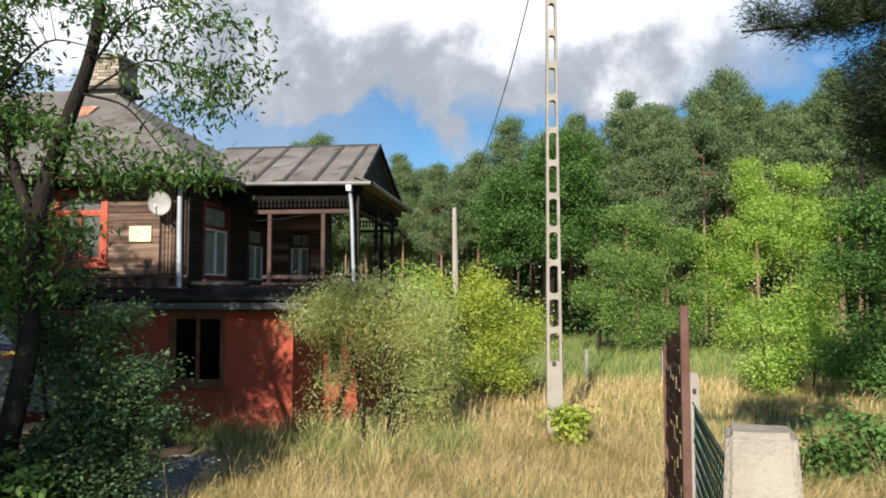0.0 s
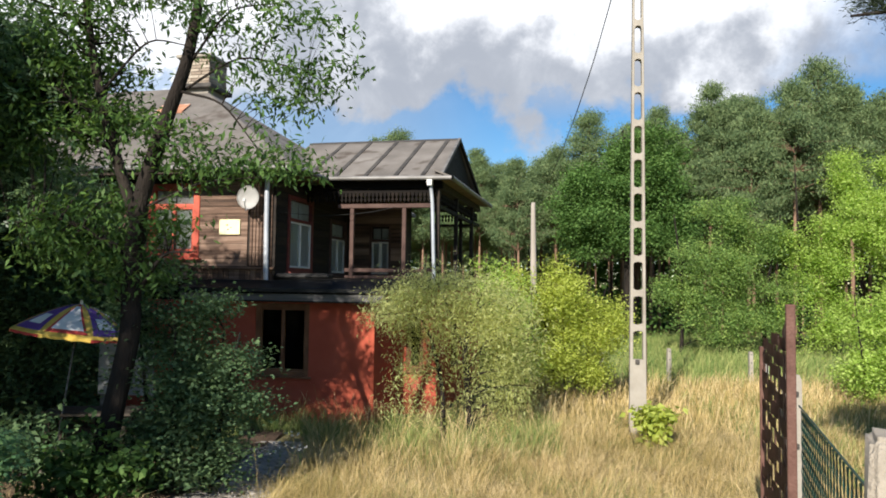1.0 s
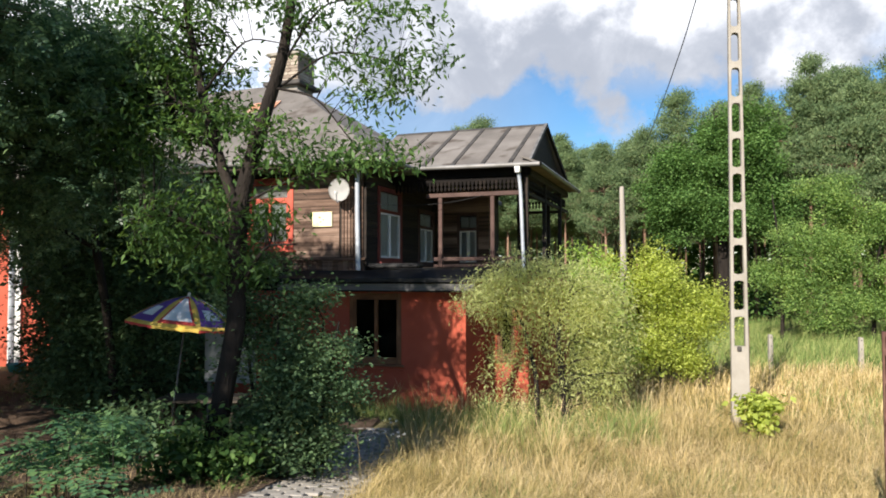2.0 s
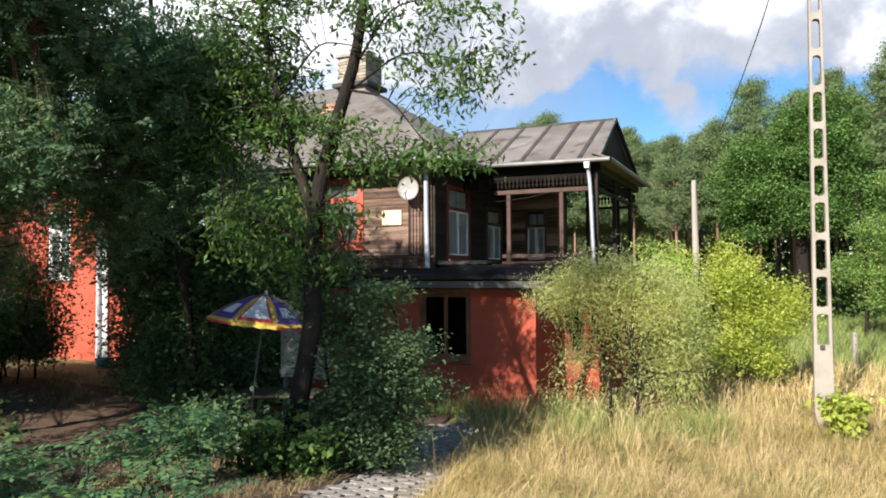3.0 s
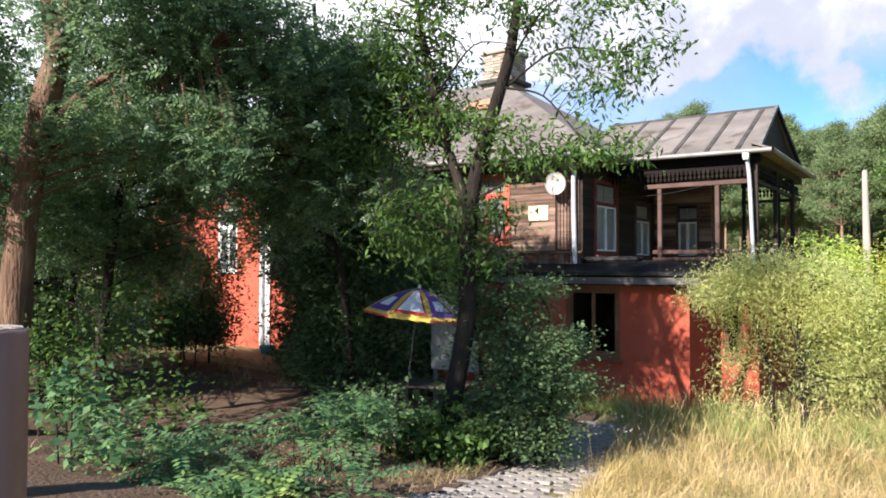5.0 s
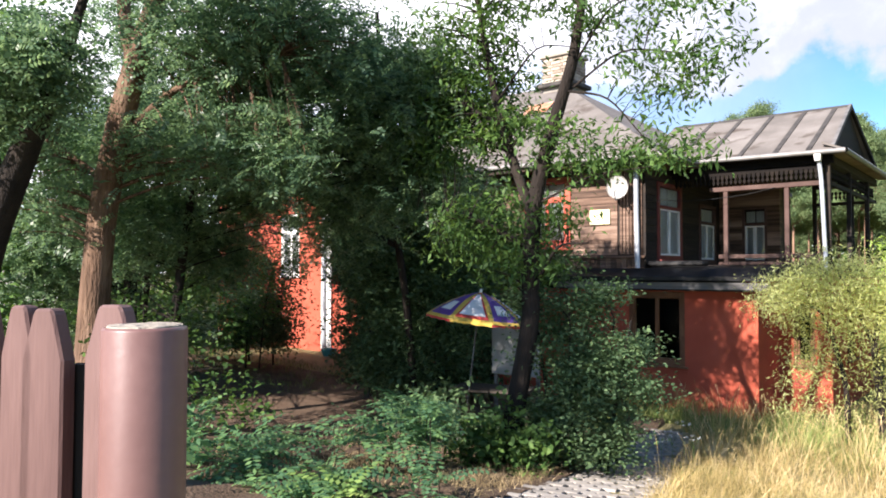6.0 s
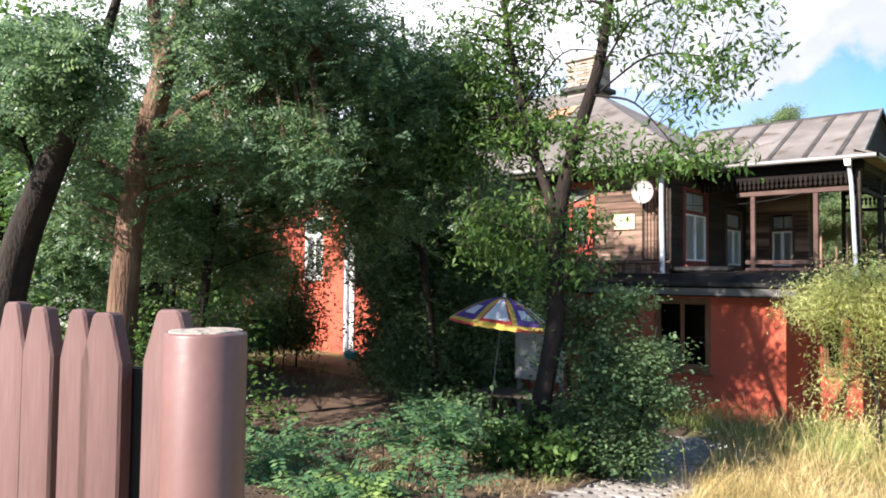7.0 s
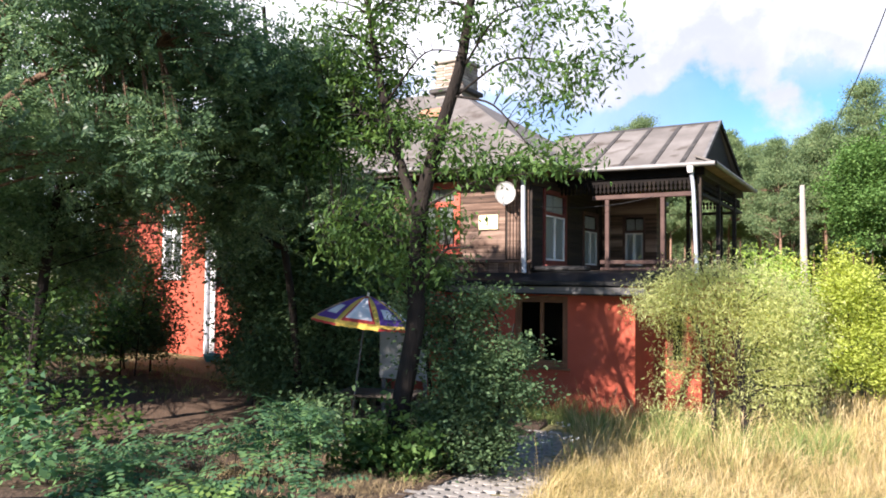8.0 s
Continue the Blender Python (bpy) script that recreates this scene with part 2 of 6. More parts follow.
M_GRASS = mat("dry_grass", [(0.205, 0.165, 0.050), (0.430, 0.320, 0.122), (0.680, 0.525, 0.285)], 0.75, 0.55, 5, 0, island=0.5, fine_amount=0.25)
M_DULLGRASS = mat("dull_straw", [(0.130, 0.098, 0.048), (0.270, 0.200, 0.098), (0.450, 0.345, 0.190)], 0.8, 0.8, 6, 0, island=0.5)
# table wood kept dark in colour, standing in for the shade over it
M_TABLE = mat("shade_dark_wood", [(0.03, 0.024, 0.018), (0.055, 0.045, 0.034), (0.09, 0.075, 0.058)], 0.85, 4, 50, 0.5, stretch=(0.3, 5, 5))
M_GREENGRASS = mat("green_grass", [(0.076, 0.129, 0.030), (0.152, 0.220, 0.053), (0.333, 0.348, 0.121)], 0.75, 0.6, 5, 0, island=0.5, fine_amount=0.25)
M_CABLE = mat("black_cable", [(0.01, 0.01, 0.01), (0.02, 0.02, 0.02)], 0.6, 5, 40, 0)
L_TREE = leafmat("maple_ash_leaf", [(0.038, 0.080, 0.024), (0.068, 0.138, 0.036), (0.125, 0.215, 0.055)], 0.35)
L_LOCUST = leafmat("locust_leaf", [(0.064, 0.117, 0.066), (0.110, 0.192, 0.100), (0.196, 0.298, 0.142)], 0.5, 0.42, 0.5)
L_FROND = leafmat("locust_seedling_leaf", [(0.060, 0.132, 0.074), (0.100, 0.210, 0.100), (0.190, 0.325, 0.120)], 0.45)
L_DARK = leafmat("dark_shrub_leaf", [(0.050, 0.094, 0.043), (0.084, 0.144, 0.066), (0.144, 0.222, 0.096)], 0.3, 0.6, 0.18)
L_WILLOW = leafmat("willow_leaf", [(0.32, 0.35, 0.13), (0.46, 0.50, 0.20), (0.60, 0.64, 0.30)], 0.5)
L_LIME = leafmat("lime_green_leaf", [(0.190, 0.300, 0.060), (0.335, 0.480, 0.100), (0.510, 0.640, 0.200)], 0.42, 0.7, 0.12, 0.32)
L_YELLOW = leafmat("yellow_green_leaf", [(0.238, 0.301, 0.062), (0.396, 0.467, 0.095), (0.564, 0.632, 0.180)], 0.45, 0.7, 0.12, 0.32)
L_MIX = leafmat("mixed_shrub_leaf", [(0.110, 0.190, 0.060), (0.195, 0.310, 0.090), (0.350, 0.460, 0.135)], 0.4, 0.7, 0.12, 0.32)
L_OAK = leafmat("oak_leaf", [(0.065, 0.128, 0.035), (0.108, 0.210, 0.055), (0.183, 0.299, 0.091)], 0.35, 0.7, 0.12, 0.32)
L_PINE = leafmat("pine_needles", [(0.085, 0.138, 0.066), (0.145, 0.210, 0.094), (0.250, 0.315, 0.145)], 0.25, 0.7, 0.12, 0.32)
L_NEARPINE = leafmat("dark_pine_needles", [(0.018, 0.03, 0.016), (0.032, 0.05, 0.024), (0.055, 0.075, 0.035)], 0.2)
GLASS = glassmat("window_glass")
# ---- helpers for meshes ----
rng = np.random.default_rng(7)


def thing(name, label, category, at=(0, 0, 0), rz=0.0, group="", kind=""):
    e = new(name)
    e.empty_display_size = 0.2
    e.matrix_world = pose(*at, 0, 0, rz)
    return tagged(e, label, category, group, kind)


def link_mesh(name, me, material, parent=None, label="", smooth=False):
    if material and not me.materials:
        me.materials.append(material)
    if smooth:
        me.shade_smooth()
    ob = new(name, me)
    ob.parent = parent
    if label:
        ob["label"] = label
    return ob


def part(name, bm, material, parent, label="", smooth=False):
    me = bpy.data.meshes.new(name)
    bm.to_mesh(me)
    bm.free()
    return link_mesh(name, me, material, parent, label, smooth)


def raw(name, verts, faces):
    """A mesh from arrays: verts (n, 3), faces (m, k) all with k corners."""
    me = bpy.data.meshes.new(name)
    verts, faces = np.asarray(verts, np.float32), np.asarray(faces, np.int32)
    n, k = faces.shape
    me.vertices.add(len(verts))
    me.vertices.foreach_set("co", verts.ravel())
    me.loops.add(n * k)
    me.loops.foreach_set("vertex_index", faces.ravel())
    me.polygons.add(n)
    me.polygons.foreach_set("loop_start", np.arange(0, n * k, k, dtype=np.int32))
    me.polygons.foreach_set("loop_total", np.full(n, k, np.int32))
    me.update(calc_edges=True)
    return me


def box(x0, x1, y0, y1, z0, z1, bm=None, bevel=0.0):
    bm = bm or bmesh.new()
    v = bmesh.ops.create_cube(bm, size=1.0)["verts"]
    for q in v:
        q.co = Vector((x0 + (x1 - x0) * (q.co.x + 0.5), y0 + (y1 - y0) * (q.co.y + 0.5), z0 + (z1 - z0) * (q.co.z + 0.5)))
    if bevel:
        edges = list({e for q in v for e in q.link_edges})
        bmesh.ops.bevel(bm, geom=edges, offset=bevel, segments=1, affect="EDGES")
    return bm


def prism(profile, y0, y1, axis="y"):
    """A prism over a polygon (a, z), drawn out along y, or along x over (y, z)."""
    bm = bmesh.new()
    put = (lambda a, z, w: (a, w, z)) if axis == "y" else (lambda a, z, w: (w, a, z))
    lo = [bm.verts.new(put(a, z, y0)) for a, z in profile]
    hi = [bm.verts.new(put(a, z, y1)) for a, z in profile]
    bm.faces.new(lo)
    bm.faces.new(hi[::-1])
    for i in range(len(lo)):
        j = (i + 1) % len(lo)
        bm.faces.new((lo[j], lo[i], hi[i], hi[j]))
    bmesh.ops.recalc_face_normals(bm, faces=bm.faces)
    return bm


def slab(corners, thick):
    """A plate over four corners in order, its thickness downwards along z."""
    bm = bmesh.new()
    top = [bm.verts.new(c) for c in corners]
    low = [bm.verts.new((c[0], c[1], c[2] - thick)) for c in corners]
    bm.faces.new(top)
    bm.faces.new(low[::-1])
    n = len(top)
    for i in range(n):
        j = (i + 1) % n
        bm.faces.new((top[j], top[i], low[i], low[j]))
    bmesh.ops.recalc_face_normals(bm, faces=bm.faces)
    return bm


def tubes(paths, sides=7):
    """Tapered tubes along paths of (x, y, z, radius): arrays of vertices and quads."""
    V, F, base = [], [], 0
    ang = np.linspace(0, 2 * np.pi, sides, endpoint=False)
    for p in paths:
        p = np.asarray(p, float)
        d = np.gradient(p[:, :3], axis=0)
        d /= np.linalg.norm(d, axis=1)[:, None] + 1e-9
        # the axis that the path least follows, so that the rings never twist
        ref = np.eye(3)[np.argmin(np.abs(d).max(axis=0))][None]
        a = np.cross(d, ref)
        a /= np.linalg.norm(a, axis=1)[:, None] + 1e-9
        b = np.cross(d, a)
        ring = p[:, None, :3] + p[:, None, 3:4] * (np.cos(ang)[None, :, None] * a[:, None] + np.sin(ang)[None, :, None] * b[:, None])
        V.append(ring.reshape(-1, 3))
        n = len(p)
        i, j = np.meshgrid(np.arange(n - 1), np.arange(sides), indexing="ij")
        q = np.stack([i * sides + j, i * sides + (j + 1) % sides, (i + 1) * sides + (j + 1) % sides, (i + 1) * sides + j], -1).reshape(-1, 4)
        F.append(q + base)
        base += n * sides
    return np.concatenate(V), np.concatenate(F)


def bend(points, steps=6, wobble=0.0):
    """A smooth path through (x, y, z, r) points."""
    p = np.asarray(points, float)
    t = np.linspace(0, len(p) - 1, (len(p) - 1) * steps + 1)
    q = np.stack([np.interp(t, np.arange(len(p)), p[:, k]) for k in range(4)], 1)
    for _ in range(3):
        q[1:-1] = 0.25 * q[:-2] + 0.5 * q[1:-1] + 0.25 * q[2:]
    if wobble:
        q[1:-1, :3] += rng.normal(0, wobble, (len(q) - 2, 3))
    return q


def leaves(at, length, width, droop=0.2, spread=0.35):
    """One folded leaf at each place, looking mostly upwards: arrays of vertices and quads."""
    n = len(at)
    az = rng.uniform(0, 2 * np.pi, n)
    el = rng.normal(-droop, 0.45, n)
    d = np.stack([np.cos(az) * np.cos(el), np.sin(az) * np.cos(el), np.sin(el)], 1)
    up = np.tile([0.0, 0, 1.0], (n, 1)) + rng.normal(0, spread + 0.25, (n, 3))
    side = np.cross(d, up)
    side /= np.linalg.norm(side, axis=1)[:, None] + 1e-9
    nor = np.cross(side, d)
    s = rng.uniform(0.65, 1.25, (n, 1))
    mid = at + d * length * s * 0.45
    w = side * width * s * 0.5
    lift = nor * width * s * 0.16
    V = np.stack([at, mid + w + lift, at + d * length * s, mid - w + lift], 1).reshape(-1, 3)
    return V, np.arange(4 * n).reshape(-1, 4)


def fronds(at, az, el, length, pairs=8, leaf=(0.05, 0.022), curl=0.5, tilt=0.28, swing=0.6):
    """Pinnate leaves: pairs of leaflets along a drooping stalk. Arrays of vertices and quads."""
    n = len(at)
    V = []
    roll = rng.normal(0, swing, (n, 1))
    for k in range(pairs + 1):
        f = (k + 1.0) / (pairs + 1)
        e = el - curl * f
        d = np.stack([np.cos(az) * np.cos(e), np.sin(az) * np.cos(e), np.sin(e)], 1)
        p = at + np.stack([np.cos(az) * np.cos(el - curl * f / 2), np.sin(az) * np.cos(el - curl * f / 2), np.sin(el - curl * f / 2)], 1) * (length * f)[:, None]
        side = np.stack([-np.sin(az), np.cos(az), np.zeros(n)], 1)
        side = side * np.cos(roll) + np.cross(d, side) * np.sin(roll)
        for sgn in ((1, -1) if k < pairs else (0,)):
            o = side * sgn + d * (0.25 if sgn else 1.0) + np.array([0, 0, -0.18]) + rng.normal(0, 0.1, (n, 3))
            o /= np.linalg.norm(o, axis=1)[:, None]
            cr = np.cross(o, np.cross(side, d) + rng.normal(0, tilt, (n, 3)))
            cr /= np.linalg.norm(cr, axis=1)[:, None] + 1e-9
            sc = (length / np.mean(length))[:, None] * (1.0 - 0.25 * abs(2 * f - 0.9))
            V.append(np.stack([p, p + o * leaf[0] * sc * 0.5 + cr * leaf[1] * sc, p + o * leaf[0] * sc, p + o * leaf[0] * sc * 0.5 - cr * leaf[1] * sc], 1).reshape(-1, 3))
    V = np.concatenate(V)
    return V, np.arange(len(V)).reshape(-1, 4)


def in_blobs(blobs, clump=1):
    """Clump centres: blobs are (x, y, z, rx, ry, rz, count); more towards the outside, with an uneven edge."""
    out = []
    for x, y, z, rx, ry, rz, n in blobs:
        n = max(2, n // clump)
        d = rng.normal(0, 1, (n, 3))
        d /= np.linalg.norm(d, axis=1)[:, None]
        r = rng.uniform(0.15, 1.0, n) ** 0.5 * rng.uniform(0.85, 1.15, n)
        c = np.array([x, y, z]) + d * r[:, None] * [rx, ry, rz]
        if clump > 1:
            c = np.repeat(c, clump, axis=0) + rng.normal(0, 1, (n * clump, 3)) * np.array([0.20, 0.20, 0.15]) * (rx + rz) * 0.5
        out.append(c)
    return np.concatenate(out)


def around(centres, per, spread, flat=0.7):
    k = np.repeat(centres, per, axis=0)
    return k + rng.normal(0, 1, k.shape) * np.array([spread, spread, spread * flat])


def twigs(stems, centres, r=0.012, keep=1.0):
    """A thin limb from the nearest lower stem point to each clump centre."""
    pts = np.concatenate(stems)
    out = []
    for c in centres:
        if rng.random() > keep:
            continue
        d = np.linalg.norm(pts[:, :3] - c, axis=1) + 0.6 * np.maximum(0, pts[:, 2] - c[2] + 0.2)
        p = pts[np.argmin(d)]
        m = 0.5 * (p[:3] + c) + [0, 0, 0.12 * np.linalg.norm(p[:3] - c)]
        r0 = min(p[3] * 0.6, r * (1 + 0.6 * min(1.5, np.linalg.norm(p[:3] - c))))
        out.append(bend([(*p[:3], r0), (*m, r0 * 0.6), (*c, r0 * 0.25)], 3))
    return out


def plant(name, label, category, stems, blobs, leafspec, bark, leaf, base, per=40, spread=0.25, twig=0.012, keep=1.0, group="", flat=0.7, sides=7, fill=0, fill_size=0.13, clump=1):
    """A tree or shrub: an empty at its base, trunk and crown."""
    t = thing(name, label, category, base, 0, group)
    off = np.array(base)
    st = [bend(s) for s in stems]
    cs = in_blobs(blobs, clump)
    tw = twigs(st, cs, twig, keep)
    V, F = tubes(st, sides)
    V2, F2 = tubes(tw, 4) if tw else (np.zeros((0, 3)), np.zeros((0, 4), int))
    link_mesh("trunk", raw("trunk", np.concatenate([V, V2]) - off, np.concatenate([F, F2 + len(V)])), bark, t, smooth=True)
    at = around(cs, per, spread, flat)
    if leafspec[0] == "frond":
        az = rng.uniform(0, 2 * np.pi, len(at))
        V, F = fronds(at, az, rng.normal(0.15, 0.4, len(at)), rng.uniform(0.7, 1.2, len(at)) * leafspec[1], leafspec[2], leafspec[3], 0.7)
    else:
        V, F = leaves(at, leafspec[1], leafspec[2], leafspec[3])
    if fill:
        V2, F2 = leaves(around(cs, fill, spread * 0.8, flat), fill_size, fill_size * 0.5, 0.3)
        V, F = np.concatenate([V, V2]), np.concatenate([F, F2 + len(V)])
    link_mesh("crown", raw("crown", V - off, F), leaf, t)
    return t


def ground_z(x, y):
    t = np.clip((np.asarray(y, float) - 1.5) / 8.5, 0, 1)
    return 0.9 * (1 - t * t * (3 - 2 * t)) + 0.05 * np.sin(np.asarray(x) * 0.7 + 1.0) * np.sin(np.asarray(y) * 0.55) \
        + 0.42 * np.clip((-8.5 - np.asarray(x, float)) / 4, 0, 1) * np.clip((np.asarray(y, float) - 8.5) / 5, 0, 1)


# ---- ground ----
def sheet(name, xs, ys, lift=0.0, rough=0.0):
    X, Y = np.meshgrid(xs, ys, indexing="ij")
    Z = ground_z(X, Y) * np.clip((400 - np.hypot(X, Y)) / 300, 0, 1) + lift
    if rough:
        Z = Z + rng.normal(0, rough, Z.shape)
    n, m = X.shape
    i, j = np.meshgrid(np.arange(n - 1), np.arange(m - 1), indexing="ij")
    F = np.stack([i * m + j, (i + 1) * m + j, (i + 1) * m + j + 1, i * m + j + 1], -1).reshape(-1, 4)
    return raw(name, np.stack([X, Y, Z], -1).reshape(-1, 3), F)


far = np.array([60, 90, 150, 300, 700, 2500.0])
xs = np.concatenate([-far[::-1], np.linspace(-40, 40, 161), far])
ys = np.concatenate([-far[::-1], np.linspace(-40, 45, 171), far])
ground = link_mesh("ground", sheet("ground", xs, ys), M_GROUND, smooth=True)
tagged(ground, "dry meadow ground of yellow grass and bare soil", "ground", kind="structure")
litter = link_mesh("soil_patch", sheet("soil_patch", np.linspace(-24, -3.45, 63), np.linspace(2.6, 13.0, 46), 0.035, 0.012), M_SOIL, smooth=True)
tagged(litter, "shaded brown earth with leaf litter under the trees", "ground", kind="structure")
# ---- the house ----
house = thing("house", "old two-storey villa with red plaster below and brown boards above", "house", (-2.06, 13.6, 0), -10)


def pick(name, label, parent=None):
    e = new(name)
    e.empty_display_size = 0.1
    e.parent = parent or house
    if label:
        e["label"] = label
    return e


def wall_with_holes(u0, u1, z0, z1, w0, w1, holes, axis="u"):
    """A wall of boxes round its openings: holes are (u0, u1, z0, z1). axis u: along the front; w: along the side."""
    bm = bmesh.new()
    us = sorted({u0, u1, *[h[0] for h in holes], *[h[1] for h in holes]})
    zs = sorted({z0, z1, *[h[2] for h in holes], *[h[3] for h in holes]})
    grid = []
    for a, b in zip(us, us[1:]):
        run = None
        for c, d in zip(zs, zs[1:]):
            inside = any(h[0] <= a and b <= h[1] and h[2] <= c and d <= h[3] for h in holes)
            if inside:
                run = None
            elif run is None:
                grid.append([a, b, c, d])
                run = grid[-1]
            else:
                run[3] = d
    for a, b, c, d in grid:
        if axis == "u":
            box(a, b, w0, w1, c, d, bm)
        else:
            box(w0, w1, a, b, c, d, bm)
    bmesh.ops.remove_doubles(bm, verts=bm.verts, dist=1e-5)
    return bm


# ground floor, front, step back under the porch, and its shaded side
part("wall", wall_with_holes(-11.2, 0, -0.3, 2.24, 0, 0.3, [(-2.44, -1.31, 0.82, 2.21), (-5.9, -4.7, 0.84, 2.17)]), M_RED, house, "red plastered ground-floor wall")
part("wall", wall_with_holes(0.3, 1.3, -0.3, 2.62, -0.3, 0, [], "w"), M_RED, house)
part("wall", wall_with_holes(0.0, 0.9, -0.3, 2.62, 1.3, 1.55, [(0.25, 0.62, 0.86, 1.95)]), M_RED, house, "shaded red plaster under the porch")
part("wall", wall_with_holes(1.55, 6.2, -0.3, 2.62, 0.65, 0.9, [(2.6, 3.5, 0.86, 1.95)], "w"), M_RED, house)
part("wall", box(-11.2, 0.65, 6.0, 6.2, -0.3, 2.62), M_RED, house)
part("plinth", box(-2.62, -1.25, -0.025, -0.002, 0.70, 0.74), M_RED, house)
# lean-to strip of tar paper and its grey fascia board above the red wall
# its right end is lengthened behind the willow, to shade the recessed wall
part("fascia", prism([(-0.30, 2.27), (-0.27, 2.27), (-0.27, 2.40), (-0.30, 2.40)], -3.9, 0.28, "x"), M_GREYBOARD, house, "weathered grey fascia board")
part("lean_to_roof", prism([(-0.36, 2.43), (-0.36, 2.50), (0.12, 2.66), (1.40, 2.72), (1.40, 2.62), (0.12, 2.42)], -3.9, 0.32, "x"), M_TAR, house, "black tar-paper strip roof")
part("soffit", box(-3.9, 0.28, -0.27, 0.0, 2.24, 2.30), M_DARKWOOD, house)
for a in (-3.5, -2.2, -1.1, -0.15):
    part("rafter_end", box(a, a + 0.07, -0.26, 0.0, 2.30, 2.40), M_DARKWOOD, house)
part("tar_roll", box(-2.2, -1.02, 0.18, 0.5, 2.70, 2.80, bevel=0.03), M_TAR, house)


def boards(parent, openings, u0, u1, z0, z1, step, w, thick, material, axis="u", vertical=False, gap=0.008):
    """Separate boards on a wall, cut at the openings."""
    a0, a1, b0, b1 = (z0, z1, u0, u1) if not vertical else (u0, u1, z0, z1)
    n = max(1, round((a1 - a0) / step))
    for i in range(n):
        lo, hi = a0 + (a1 - a0) * i / n, a0 + (a1 - a0) * (i + 1) / n - gap
        spans = [(b0, b1)]
        for h in openings:
            hu, hz = (h[0], h[1]), (h[2], h[3])
            ha, hb = (hz, hu) if not vertical else (hu, hz)
            if hi > ha[0] and lo < ha[1]:
                spans = [s for p, q in spans for s in ((p, min(q, hb[0])), (max(p, hb[1]), q)) if s[1] - s[0] > 0.03]
        for p, q in spans:
            r = rng.uniform(-0.004, 0.004)
            c = (p, q, lo, hi) if not vertical else (lo, hi, p, q)
            if axis == "u":
                bm = box(c[0], c[1], w - thick + r, w, c[2], c[3])
            else:
                bm = box(w, w + thick + r, c[0], c[1], c[2], c[3])
            part("board", bm, material, parent)


# upper storey: front
redwin = (-4.95, -3.78, 3.08, 4.60)
front = part("wall", wall_with_holes(-11.2, -2.15, 2.62, 4.85, 0.14, 0.34, [redwin]), M_DARKWOOD, house, "brown horizontal boards of the upper storey")
boards(front, [redwin], -7.6, -2.72, 2.93, 4.72, 0.155, 0.14, 0.03, M_WOOD)
boards(front, [], -4.6, -2.17, 2.66, 2.86, 0.115, 0.14, 0.03, M_WOOD, vertical=True)
boards(front, [], -2.66, -2.17, 2.94, 4.62, 0.075, 0.14, 0.045, M_WOOD, vertical=True, gap=0.018)
part("moulding", box(-4.6, -2.12, 0.06, 0.12, 2.862, 2.915, bevel=0.008), M_WOOD, house)
part("frieze_board", box(-7.6, -2.12, 0.07, 0.10, 4.64, 4.84), M_DARKWOOD, house)
# upper storey: side facing the porch, and the wall behind the porch
swin = [(0.66, 1.92, 2.84, 4.42), (2.95, 4.0, 2.8, 4.14)]
# same cladding as the front, with the shade put into a darker colour
side = part("wall", wall_with_holes(0.34, 4.3, 2.62, 4.85, -2.35, -2.15, swin, "w"), M_DARKWOOD, house, "brown boards beside the porch, coloured darker for the shade")
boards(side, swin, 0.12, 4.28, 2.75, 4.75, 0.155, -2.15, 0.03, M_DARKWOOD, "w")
bwin = [(-1.58, -1.02, 2.82, 4.12)]
rear = part("wall", wall_with_holes(-2.12, -0.75, 2.62, 4.85, 4.3, 4.5, bwin), M_WOOD, house, "brown boards behind the porch")
boards(rear, bwin, -2.1, -0.75, 2.75, 4.75, 0.155, 4.3, 0.03, M_WOOD)
part("wall", box(-11.2, -2.15, 7.6, 7.8, 2.62, 4.85), M_DARKWOOD, house)
part("wall", box(-2.35, -2.15, 5.2, 7.6, 2.62, 4.85), M_DARKWOOD, house)
part("wall", box(-0.95, -0.75, 4.5, 5.0, 2.62, 4.85), M_DARKWOOD, house)
part("wall", box(-2.35, -0.75, 5.0, 5.2, 2.62, 4.85), M_DARKWOOD, house)
part("wall", box(-11.4, -11.2, 0.0, 7.8, -0.3, 4.85), M_RED, house)
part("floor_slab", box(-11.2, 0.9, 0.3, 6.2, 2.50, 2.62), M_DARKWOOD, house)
# backings added behind the windows; their near-black colour gives the rooms' darkness
part("dark_backing", box(-8.0, -7.9, 0.35, 6.0, -0.3, 2.5), M_DARK, house)
part("dark_backing", box(-7.9, 0.6, 2.2, 2.3, -0.3, 2.5), M_DARK, house)
part("dark_backing", box(-7.0, -2.4, 2.4, 2.5, 2.62, 4.85), M_DARK, house)
part("attic_floor", box(-11.2, -2.2, 0.2, 7.7, 4.76, 4.80), M_DARKWOOD, house)


